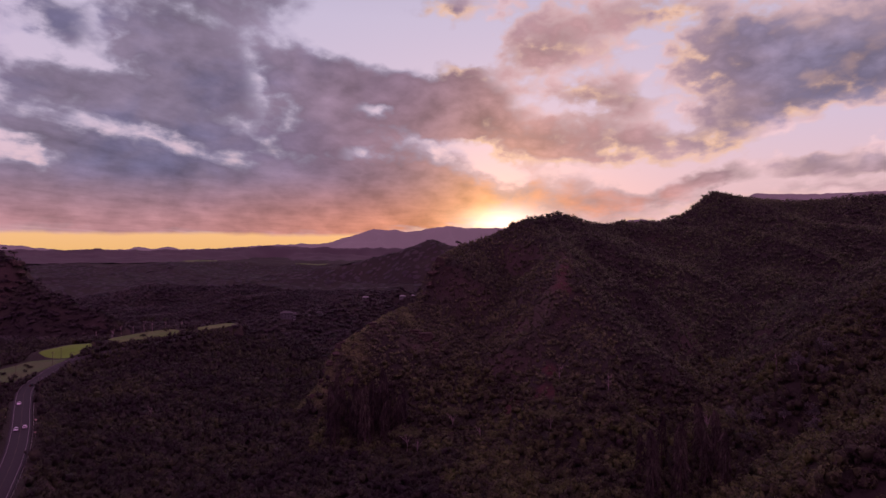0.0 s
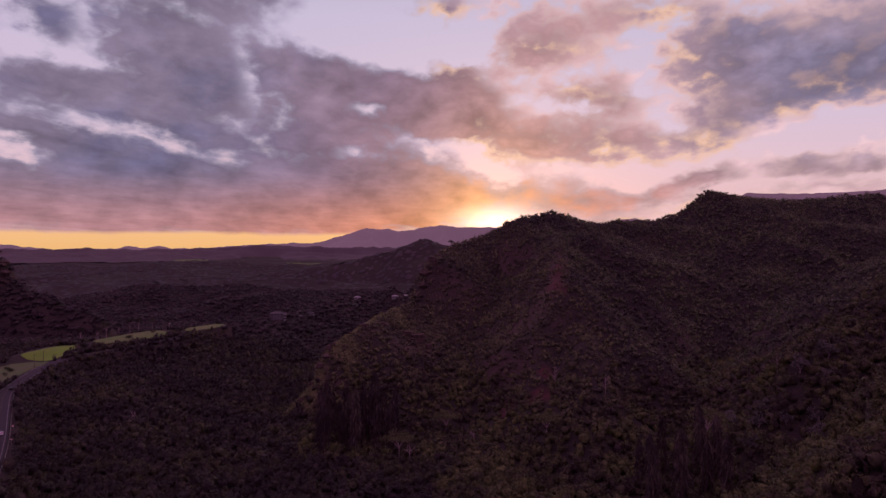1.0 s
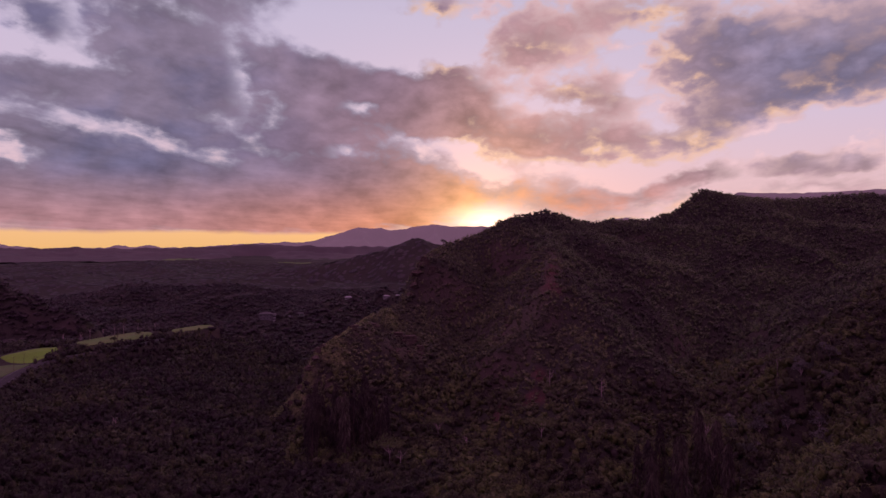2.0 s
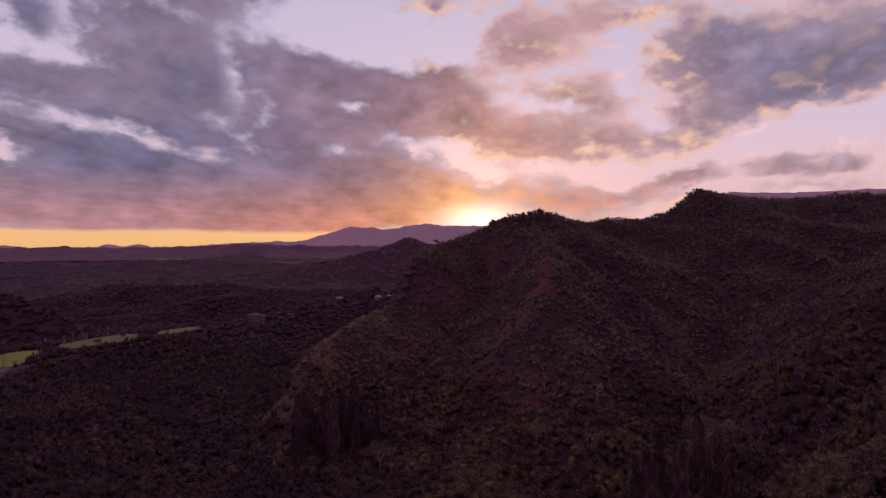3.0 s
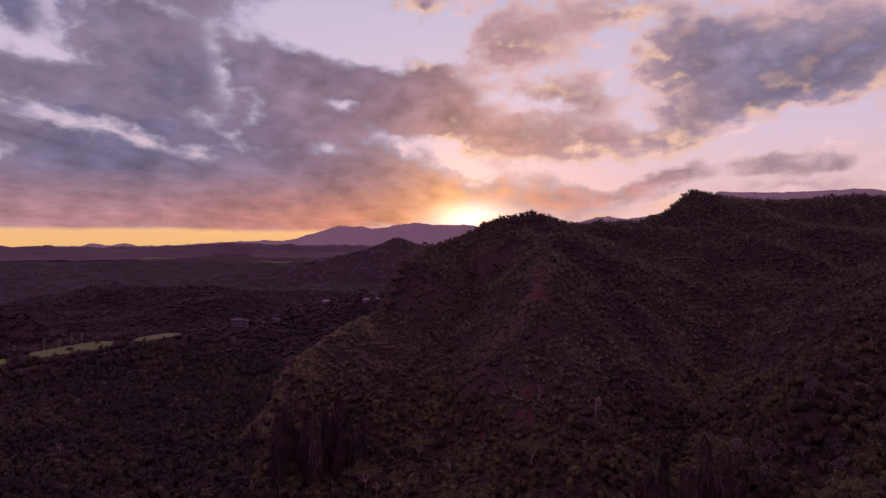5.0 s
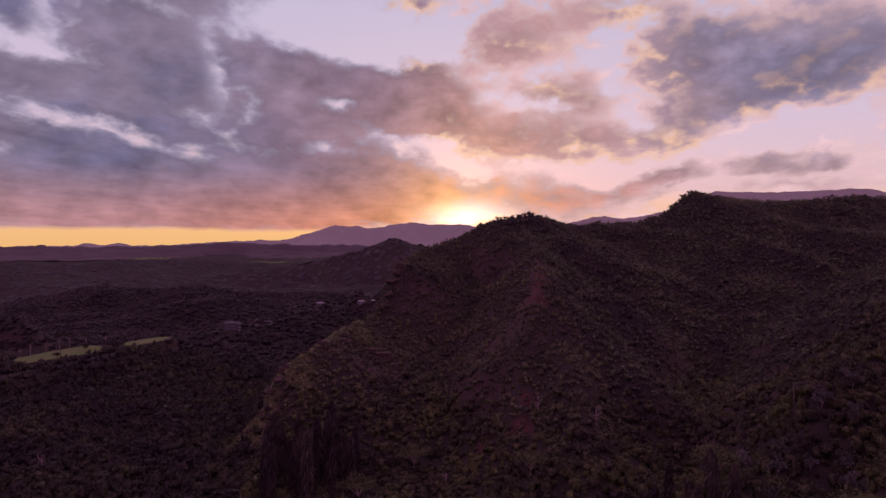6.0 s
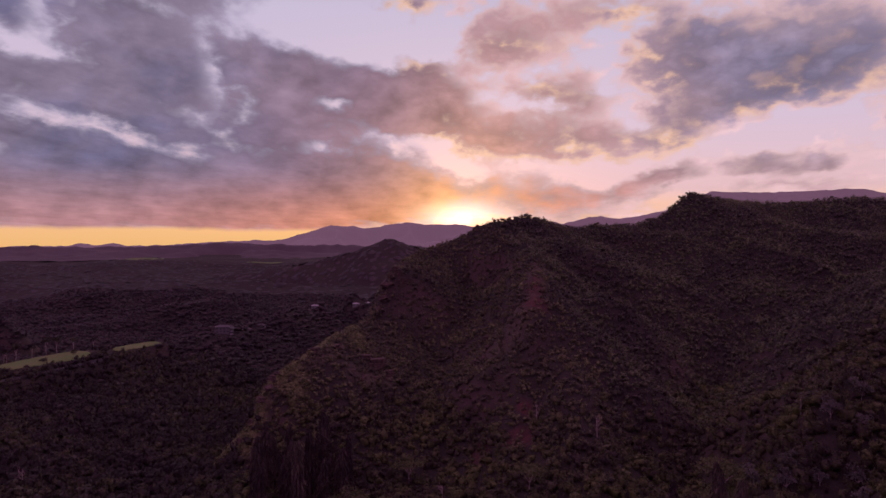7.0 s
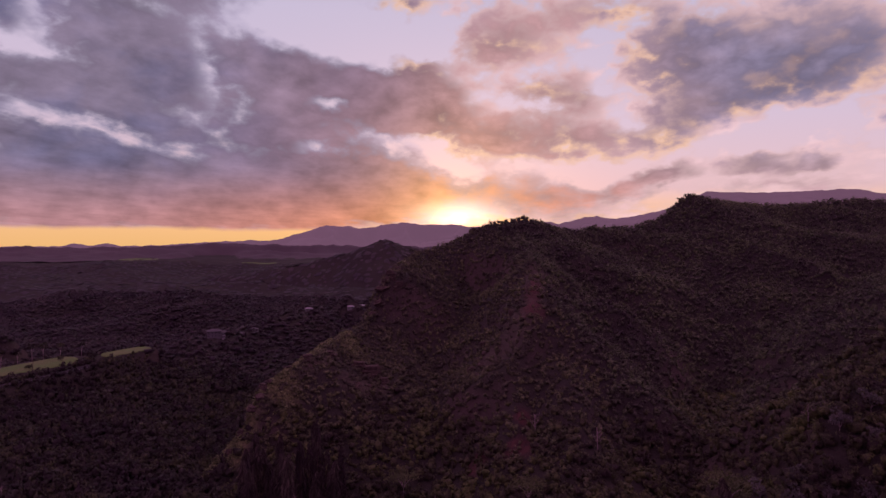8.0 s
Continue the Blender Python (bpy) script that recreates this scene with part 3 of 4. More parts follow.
def scatter(name, spots, sizes, heights, shapes, mat, label, category, seed, follow=0.0):
    """One mesh of many crowns on the given spots; follow: how far the canopy lies along the slope."""
    r = np.random.default_rng(seed)
    z = land(spots[:, 0], spots[:, 1])
    fall_x = np.clip((land(spots[:, 0] + 4, spots[:, 1]) - land(spots[:, 0] - 4, spots[:, 1])) / 8, -1.5, 1.5) * follow
    fall_y = np.clip((land(spots[:, 0], spots[:, 1] + 4) - land(spots[:, 0], spots[:, 1] - 4)) / 8, -1.5, 1.5) * follow
    pick, turn = r.integers(0, len(shapes), len(spots)), r.uniform(0, 6.283, len(spots))
    all_v, all_n, all_f, base = [], [], [], 0
    for k, (v, nv, f) in enumerate(shapes):
        on = np.nonzero(pick == k)[0]
        if not len(on):
            continue
        c, s = np.cos(turn[on])[:, None], np.sin(turn[on])[:, None]
        sx = (sizes[on] * r.uniform(0.85, 1.2, len(on)))[:, None]
        x = (v[None, :, 0] * c - v[None, :, 1] * s) * sx + spots[on, 0][:, None]
        y = (v[None, :, 0] * s + v[None, :, 1] * c) * sx + spots[on, 1][:, None]
        h = v[None, :, 2] * heights[on][:, None] + z[on][:, None] - 0.3
        tilt_x, tilt_y = fall_x[on][:, None], fall_y[on][:, None]
        h = h + (x - spots[on, 0][:, None]) * tilt_x + (y - spots[on, 1][:, None]) * tilt_y
        all_v.append(np.stack([x, y, h], -1).reshape(-1, 3))
        turned = np.stack([nv[None, :, 0] * c - nv[None, :, 1] * s, nv[None, :, 0] * s + nv[None, :, 1] * c, nv[None, :, 2] + 0.0 * c], -1)
        turned = turned - 0.6 * np.stack([tilt_x + 0.0 * x, tilt_y + 0.0 * x, 0.0 * x], -1)
        all_n.append(turned.reshape(-1, 3))
        all_f.append((f[None] + (np.arange(len(on)) * len(v))[:, None, None]).reshape(-1, 3) + base)
        base += len(on) * len(v)
    me = raw_mesh(name, np.concatenate(all_v), np.concatenate(all_f), mat, True)
    soft = np.concatenate(all_n)
    soft = soft / np.linalg.norm(soft, axis=1, keepdims=True)
    me.attributes.new("custom_normal", "FLOAT_VECTOR", "POINT").data.foreach_set("vector", soft.astype(np.float32).ravel())
    me.update()
    return tagged(new(name, me), label, category, kind="stuff")


def wedge(step, near, far, seed, jitter=0.8):
    """Jittered spots over the ground ahead, between two distances."""
    r = np.random.default_rng(seed)
    y = np.arange(near, far, step)
    x = np.arange(-0.82 * far - 60, 0.82 * far + 60, step)
    x, y = np.meshgrid(x, y)
    x = x.ravel() + r.uniform(-0.5, 0.5, x.size) * step * 2 * jitter
    y = y.ravel() + r.uniform(-0.5, 0.5, y.size) * step * 2 * jitter
    keep = np.abs(x - 0.03 * y) < 0.72 * y + 30
    return np.stack([x[keep], y[keep]], 1)


def inside(spots, cx, cy, rx, ry, turn=0.0):
    c, s = math.cos(radians(turn)), math.sin(radians(turn))
    x, y = spots[:, 0] - cx, spots[:, 1] - cy
    return ((x * c + y * s) / rx) ** 2 + ((-x * s + y * c) / ry) ** 2 < 1


STAND = (-46, 372, 26, 26, 0)       # where the ironwoods grow


def bare(spots):
    """True on the road, the fields, the bare earth and other open places."""
    out = plan_gap(spots[:, 0], spots[:, 1], ROAD) < np.where(spots[:, 1] > 370, 4.8, 8)
    for x, y, rx, ry, turn in FIELDS:
        out |= inside(spots, x, y, rx * 1.3, ry * 1.25, turn)
    for patch in RED_EARTH:
        out |= inside(spots, *patch) & (rng.random(len(spots)) < 0.62)
    for patch in BROWN_ROCK + DRY_GRASS:
        out |= inside(spots, *patch) & (rng.random(len(spots)) < 0.28)
    for x, y, rx, ry in ((-174, 707, 11, 8), (-154, 750, 6, 8), (-110, 864, 9, 8), (-52, 906, 12, 8)):
        out |= inside(spots, x, y, rx, ry)
    out |= (plan_gap(spots[:, 0], spots[:, 1], SPUR) < 4) & (spots[:, 1] < 545)
    return out


def grow(name, spots, low, high, tall, shapes, mat, label, seed, follow=0.0):
    spots = spots[~bare(spots)]
    size = low + (high - low) * rng.random(len(spots)) ** 1.6
    verge = (plan_gap(spots[:, 0], spots[:, 1], ROAD) < 17) & (spots[:, 1] > 370)
    size = np.where(verge, np.where(spots[:, 1] > 485, 0.95, 0.72) * size, size)
    return scatter(name, spots, size, size * rng.uniform(0.8, 1.25, len(spots)) * tall, shapes, mat, label, "forest", seed, follow)


near_spots = np.concatenate([wedge(10.0, -20, 215, 16), wedge(3.6, 215, 640, 11)])
level = land(near_spots[:, 0], near_spots[:, 1])
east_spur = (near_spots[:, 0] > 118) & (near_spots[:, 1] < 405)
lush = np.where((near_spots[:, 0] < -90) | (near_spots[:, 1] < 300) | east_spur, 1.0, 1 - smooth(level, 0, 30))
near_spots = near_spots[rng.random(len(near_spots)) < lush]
# the western zone takes the leaves darkened for shade, the slopes paler ones
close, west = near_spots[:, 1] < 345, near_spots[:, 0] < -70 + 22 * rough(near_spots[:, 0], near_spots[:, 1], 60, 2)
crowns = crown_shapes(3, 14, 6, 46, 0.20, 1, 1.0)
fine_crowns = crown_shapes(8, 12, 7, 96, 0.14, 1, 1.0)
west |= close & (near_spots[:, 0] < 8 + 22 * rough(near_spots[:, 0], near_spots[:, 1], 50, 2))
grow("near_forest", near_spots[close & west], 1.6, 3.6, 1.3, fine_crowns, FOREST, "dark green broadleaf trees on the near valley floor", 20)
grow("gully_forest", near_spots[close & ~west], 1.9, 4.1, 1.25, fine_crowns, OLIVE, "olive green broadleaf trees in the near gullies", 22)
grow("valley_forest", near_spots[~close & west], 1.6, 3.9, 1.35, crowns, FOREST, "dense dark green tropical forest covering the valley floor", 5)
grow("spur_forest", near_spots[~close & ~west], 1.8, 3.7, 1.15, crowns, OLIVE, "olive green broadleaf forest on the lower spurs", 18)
face_spots = wedge(2.9, 300, 780, 14)
level = land(face_spots[:, 0], face_spots[:, 1])
on_face = (face_spots[:, 0] > -95) & (level > 4) & (rng.random(len(face_spots)) < 0.60 + 0.40 * smooth(level, 4, 24)) & ((face_spots[:, 1] < 640) | (level > 70))
face_spots = face_spots[on_face & ~((face_spots[:, 0] > 118) & (face_spots[:, 1] < 400))]
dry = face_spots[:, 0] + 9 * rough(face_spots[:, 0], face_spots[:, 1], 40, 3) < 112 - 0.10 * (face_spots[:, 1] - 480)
bushes = crown_shapes(6, 14, 5, 25, 0.20, 1, 1.0, 0.52, 0.30)
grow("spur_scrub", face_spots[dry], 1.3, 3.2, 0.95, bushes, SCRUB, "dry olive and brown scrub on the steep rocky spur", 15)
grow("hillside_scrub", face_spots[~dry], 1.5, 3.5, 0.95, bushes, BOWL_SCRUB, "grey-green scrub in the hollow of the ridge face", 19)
mid_spots = wedge(6.5, 620, 1250, 12, 0.6)
mid_spots = mid_spots[(land(mid_spots[:, 0], mid_spots[:, 1]) < 66) | (mid_spots[:, 0] < -250)]
grow("terrace_forest", mid_spots, 4.2, 6.8, 0.60, crown_shapes(4, 10, 5, 15, 0.24, 1, 1.4, 0.62, 0.5), SHADED_TERRACE_LEAVES, "dark forest on the low terrace beyond the valley", 6)
far_spots = wedge(16.5, 1150, 2600, 13)
grow("far_woods", far_spots, 7.0, 12.0, 0.11, crown_shapes(5, 8, 5, 2, 0.30, 1, 2.2, 0.8, 0.85), FAR_WOODS, "dim distant woods on rolling country", 7, 1.0)


# ---------------------------------------------------------------- mountains on the horizon
WEST_RANGE = ((-60, 150), (-42, 150), (-35.0, 137), (-33.6, 127), (-32.2, 114), (-30.9, 96), (-29.5, 107), (-28.1, 100), (-26.9, 107), (-25.7, 119), (-24.7, 111), (-23.4, 119),
              (-22.6, 108), (-18.9, 116), (-15.2, 136), (-12.8, 144), (-10.8, 148), (-9.3, 185), (-7.6, 226), (-6.6, 251), (-4.8, 247), (-3.8, 231), (-2.2, 248),
              (-1.0, 264), (0.1, 277), (1.6, 260), (2.9, 264), (4.4, 260), (6.0, 246), (9.0, 225))
NORTH_RANGE = ((5.5, 235), (7.4, 239), (10.2, 250), (13.5, 273), (14.2, 257), (16.4, 299), (17.4, 306), (19.1, 289), (21.2, 315), (23.1, 351), (24.7, 416), (26.2, 466),
               (28.8, 452), (32.9, 447), (35.5, 456), (36.6, 451), (37.7, 431), (39.0, 412), (44, 380), (60, 300))


# aerial haze is put into the slopes as a faint purple emission
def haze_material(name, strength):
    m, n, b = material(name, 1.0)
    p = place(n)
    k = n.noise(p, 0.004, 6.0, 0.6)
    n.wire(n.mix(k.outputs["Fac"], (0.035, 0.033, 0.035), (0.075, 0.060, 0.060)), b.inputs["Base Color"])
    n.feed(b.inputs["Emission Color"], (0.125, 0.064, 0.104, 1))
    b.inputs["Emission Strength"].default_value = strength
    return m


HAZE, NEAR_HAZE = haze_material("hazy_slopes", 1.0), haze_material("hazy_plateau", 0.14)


def mountain_range(profile, distance, label, mat):
    """A mountain range: a crest along the horizon with folded flanks on both sides."""
    az = np.arange(profile[0][0], profile[-1][0], 0.12)
    top = np.interp(az, [p[0] for p in profile], [p[1] for p in profile]) + 11 * rough(az * 100, az * 0 + distance, 70, 3)
    out = np.concatenate([np.linspace(-620, 0, 26), np.linspace(20, 240, 6)])
    a, o = np.meshgrid(np.radians(az), out, indexing="ij")
    fall = np.where(o < 0, (1 + o / 620) ** 1.25, 1 - o / 240)
    x, y = (distance + o) * np.sin(a), (distance + o) * np.cos(a)
    folds = 1 - np.abs(rough(x, y, 300, 3)) * 2.2
    z = 40 + (top[:, None] - 40) * fall * np.where(o < 0, folds + (1 - folds) * fall ** 4, 1)
    z = z + 9 * rough(x, y, 90, 3) * smooth(-o, 0, 120)
    ob = new("mountain_range", grid_mesh("mountain_range", x, y, z, mat))
    return tagged(ob, label, "mountains", kind="structure")


FAR_PLATEAU = ((-60, 100), (-36, 96), (-28, 98), (-24, 95), (-19, 102), (-15.5, 118), (-12, 112), (-8, 106), (-2, 100), (4, 98), (20, 95), (60, 95))
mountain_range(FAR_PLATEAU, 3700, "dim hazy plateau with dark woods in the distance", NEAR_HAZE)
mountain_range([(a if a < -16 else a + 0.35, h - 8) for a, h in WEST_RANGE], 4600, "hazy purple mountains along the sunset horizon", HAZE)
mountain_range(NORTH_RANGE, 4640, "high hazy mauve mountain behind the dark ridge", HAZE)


# ---------------------------------------------------------------- parts of things
def part(name, bm, mat, parent=None, label=""):
    me = bpy.data.meshes.new(name)
    bm.to_mesh(me)
    bm.free()
    me.materials.append(mat)
    ob = new(name, me)
    if parent is not None:
        ob.parent = parent
    if label:
        tagged(ob, label)
    return ob


def holder(name, m, label, category, group=""):
    ob = new(name)
    ob.matrix_world = m
    ob.empty_display_size = 0.5
    return tagged(ob, label, category, group)


def box(bm, x, y, z, sx, sy, sz, bevel=0.0):
    """A box with its middle at x, y and its foot at z."""
    made = bmesh.ops.create_cube(bm, size=1.0, matrix=Matrix.LocRotScale((x, y, z + sz / 2), None, (sx, sy, sz)))
    if bevel:
        edges = list({e for v in made["verts"] for e in v.link_edges})
        bmesh.ops.bevel(bm, geom=edges, offset=bevel, segments=2, affect="EDGES", profile=0.6)


def limb(bm, points, sides=6):
    """A tapered, bent branch through points of x, y, z, radius."""
    rings = []
    for i, (x, y, z, r) in enumerate(points):
        a = Vector(points[max(i - 1, 0)][:3])
        b = Vector(points[min(i + 1, len(points) - 1)][:3])
        q = (b - a).to_track_quat("Z", "X")
        rings.append([bm.verts.new(Vector((x, y, z)) + q @ Vector((r * math.cos(6.2832 * k / sides), r * math.sin(6.2832 * k / sides), 0))) for k in range(sides)])
    for lo, hi in zip(rings, rings[1:]):
        for k in range(sides):
            bm.faces.new((lo[k], lo[(k + 1) % sides], hi[(k + 1) % sides], hi[k]))
    bm.faces.new(rings[-1])


def tuft(bm, at, way, length, wide, r):
    """A small bent spray of leaves: two joined triangles."""
    way = Vector(way).normalized()
    side = way.cross(Vector((r.gauss(0, 1), r.gauss(0, 1), r.gauss(0, 1)))).normalized() * wide
    tip = Vector(at) + way * length
    mid = Vector(at) + way * length * 0.45 + way.cross(side) * 0.35
    a, b, c, d = bm.verts.new(Vector(at)), bm.verts.new(mid + side), bm.verts.new(mid - side), bm.verts.new(tip)
    bm.faces.new((a, b, d))
    bm.faces.new((a, d, c))


def on_land(x, y, lift=0.0):
    return float(land(np.array([float(x)]), np.array([float(y)]))[0]) + lift


def ironwood(seed, tall):
    """A slender tree with a drooping, feathery column of needles."""
    r = random.Random(seed)
    root = holder("ironwood_tree", Matrix(), "tall slender ironwood with drooping feathery dark needles", "tree", "ironwood stand")
    bm = bmesh.new()
    lean = (r.uniform(-1, 1), r.uniform(-1, 1))
    limb(bm, [(lean[0] * t * t, lean[1] * t * t, -1 + t * tall * 0.97, 0.42 * (1 - t) + 0.05) for t in (0, 0.15, 0.35, 0.6, 0.8, 1.0)], 7)
    part("trunk", bm, BARK, root)
    bm = bmesh.new()
    for _ in range(460):
        t = r.random() ** 0.8
        h = tall * (0.10 + 0.90 * t)
        wide = tall * 0.10 * (1 - t) ** 0.55 * r.uniform(0.35, 1.1) + 0.15
        a = r.uniform(0, 6.283)
        at = (lean[0] * t * t + wide * math.cos(a), lean[1] * t * t + wide * math.sin(a), h)
        tuft(bm, at, (0.35 * math.cos(a), 0.35 * math.sin(a), r.uniform(-2.6, -0.3)), r.uniform(1.6, 4.6), r.uniform(0.14, 0.36), r)
    part("crown", bm, NEEDLES, root)
    return root


def leafy_tree(name, seed, tall, wide, trunk_r, flat, count, leaf, mat, bark, label, group, limbs=6, low=0.42):
    """A tree with a forked trunk and a crown of leaf sprays in several clumps."""
    r = random.Random(seed)
    root = holder(name, Matrix(), label, "tree", group)
    bm = bmesh.new()
    fork = tall * low
    limb(bm, [(0, 0, -0.8, trunk_r), (0.1, 0.05, fork * 0.5, trunk_r * 0.8), (0.0, 0.1, fork, trunk_r * 0.65)], 7)
    clumps = []
    for k in range(limbs):
        a = 6.283 * k / limbs + r.uniform(-0.4, 0.4)
        out = wide * 0.5 * r.uniform(0.35, 0.85)
        top = tall * r.uniform(low + 0.2 if low < 0.3 else 0.74, 0.95)
        end = (out * math.cos(a), out * math.sin(a), top)
        limb(bm, [(0, 0.1, fork * 0.92, trunk_r * 0.5), (end[0] * 0.5, end[1] * 0.5, fork + (top - fork) * 0.6, trunk_r * 0.32), (*end, trunk_r * 0.1)], 5)
        clumps.append(end)
    part("trunk", bm, bark, root)
    bm = bmesh.new()
    for _ in range(count):
        c = r.choice(clumps)
        way = Vector((r.gauss(0, 1), r.gauss(0, 1), abs(r.gauss(0, 1)) * 0.9 - 0.15)).normalized()
        rad = wide * 0.27 * r.uniform(0.45, 1.05)
        at = (c[0] + way.x * rad, c[1] + way.y * rad, c[2] + way.z * rad * flat)
        tuft(bm, at, way + Vector((r.gauss(0, 0.6), r.gauss(0, 0.6), r.gauss(0, 0.5))), leaf * r.uniform(0.7, 1.5), leaf * r.uniform(0.3, 0.6), r)
    part("crown", bm, mat, root)
    return root


def plant(kinds, spots, seed, low=0.85, high=1.15):
    """Sets trees on the land: the first of each kind itself, then copies of them."""
    r = random.Random(seed)
    for i, (x, y) in enumerate(spots):
        k = kinds[i % len(kinds)]
        size = r.uniform(low, high)
        m = pose(x, y, on_land(x, y), 0, 0, r.uniform(0, 360))
        if i < len(kinds):
            k.matrix_world = m @ Matrix.Scale(size, 4)
        else:
            copy_thing(k, m).scale = (size, size, size)


pasture_bushes = [leafy_tree("bush", 30 + k, 3.2, 4.5, 0.1, 0.9, 220, 0.6, FOREST, BARK, "round dark bush standing alone in rough pasture", "pasture bushes", 6, 0.12) for k in range(2)]
plant(pasture_bushes, [(-296, 448), (-302, 462), (-292, 432), (-310, 470), (-299, 424), (-268, 566), (-258, 590), (-306, 440)], 31, 0.6, 1.3)

# the ironwood stand
r = random.Random(21)
stand = []
while len(stand) < 26:
    x, y = r.uniform(-72, -24), r.uniform(352, 402)
    if x > -0.186 * y and all(math.hypot(x - a, y - b) > 5.5 for a, b in stand) and on_land(x, y) < 14:
        stand.append((x, y))
gully = []
while len(gully) < 12:
    x, y = r.uniform(90, 126), r.uniform(266, 304)
    if all(math.hypot(x - a, y - b) > 5.0 for a, b in gully) and on_land(x, y) < 12:
        gully.append((x, y))
plant([ironwood(40 + k, h) for k, h in enumerate((30, 34, 27, 32))], stand + gully, 5, 0.75, 1.12)

# rock outcrops on the spur
def outcrop(seed, size):
    bm = bmesh.new()
    bmesh.ops.create_icosphere(bm, subdivisions=3, radius=1.0)
    for v in bm.verts:
        p = v.co + Vector((seed * 7.1, 0, 0))
        layer = 0.16 * noise.noise(Vector((0.3 * p.x, 0.3 * p.y, 4.5 * p.z)))
        v.co *= 1 + 0.34 * noise.noise(p * 1.5) + 0.16 * noise.noise(p * 4.0) + layer
        v.co.z *= 0.72
    bmesh.ops.scale(bm, vec=(size * 1.3, size * 0.9, size), verts=bm.verts)
    me = bpy.data.meshes.new("rock_outcrop")
    bm.to_mesh(me)
    bm.free()
    me.materials.append(ROCK)
    return tagged(new("rock_outcrop", me), "weathered brown basalt outcrop on a steep rocky crest", "rock", "crest rocks")


r = random.Random(77)
rocks = [outcrop(k, 1.0) for k in range(4)]
spots = [(-76, 452, 3.2), (-79, 448, 3.0), (-72, 461, 2.6), (-84, 442, 2.6), (-63, 474, 2.2), (-46, 515, 2.4), (-10, 588, 4.2), (-12, 582, 4.0), (-3, 600, 3.4), (-6, 594, 3.8),
         (2, 620, 3.0), (-16, 576, 3.0), (-14, 470, 3.6), (-22, 466, 3.0), (-6, 472, 2.6), (60, 486, 2.8), (56, 478, 2.4), (84, 482, 2.2), (52, 466, 2.6), (-90, 436, 2.4), (8, 644, 2.8), (-535, 798, 7.5), (-531, 795, 6.5), (-540, 794, 6.0), (-526, 792, 5.0)]
for i, (x, y, size) in enumerate(spots):
    m = pose(x, y, on_land(x, y) - size * 0.25, r.uniform(-12, 12), r.uniform(-12, 12), r.uniform(0, 360))
    if i < len(rocks):
        rocks[i].matrix_world = m @ Matrix.Scale(size, 4)
    else:
        copy_thing(rocks[i % 4], m).scale = (size, size, size * r.uniform(0.7, 1.1))


def rock_ledge(x, y, turn, wide, tall, seed):
    """Layered beds of rock standing out of the slope, each bed a worn slab of its own."""
    r = random.Random(seed)
    root = holder("rock_ledge", pose(x, y, on_land(x, y) - tall * 0.35, 0, 0, turn), "layered brown basalt ledge standing out of the grassy spur", "rock", "spur ledges")
    z, beds = 0.0, r.choice((4, 5))
    for k in range(beds):
        high = tall / beds * r.uniform(0.75, 1.35)
        w2, d2 = wide / 2 * r.uniform(0.7, 1.0) * (1 - 0.08 * k), wide * 0.22 * r.uniform(0.8, 1.15)
        off, back = r.uniform(-0.1, 0.1) * wide, k * wide * 0.045
        bm = bmesh.new()
        rings = []
        for lift, shrink in ((0.0, 0.94), (high * 0.2, 1.0), (high * 0.75, 0.99), (high, 0.90)):
            ring = []
            for j in range(16):
                a = 6.2832 * j / 16
                c, q = math.cos(a), math.sin(a)
                grow_by = shrink * (1 + 0.16 * noise.noise(Vector((seed * 3.1 + 2.2 * c, 2.2 * q, 5.0 * k + lift))))
                px = off + math.copysign(abs(c) ** 0.6, c) * w2 * grow_by
                py = back + math.copysign(abs(q) ** 0.6, q) * d2 * grow_by
                ring.append(bm.verts.new((px, py, z + lift + 0.12 * high * noise.noise(Vector((px * 0.3, py * 0.3, seed))))))
            rings.append(ring)
        for lo, hi in zip(rings, rings[1:]):
            for j in range(16):
                bm.faces.new((lo[j], lo[(j + 1) % 16], hi[(j + 1) % 16], hi[j]))
        bm.faces.new(rings[-1])
        bm.faces.new(rings[0][::-1])
        part("bed", bm, ROCK, root)
        z += high * 0.92
    return root


for i, (x, y, turn, wide, tall) in enumerate(((-14, 484, 8, 15, 9), (-23, 493, -6, 11, 6), (-5, 478, 14, 9, 5), (-42, 495, -20, 13, 4), (-54, 481, -32, 9, 4), (-76, 456, -38, 7, 5),
                                              (-3, 594, -25, 12, 11), (4, 586, 5, 10, 8), (62, 503, 12, 8, 4), (80, 500, 10, 7, 4), (50, 478, 5, 8, 4), (-85, 441, -30, 6, 4))):
    rock_ledge(x, y, turn, wide, tall, i + 1)


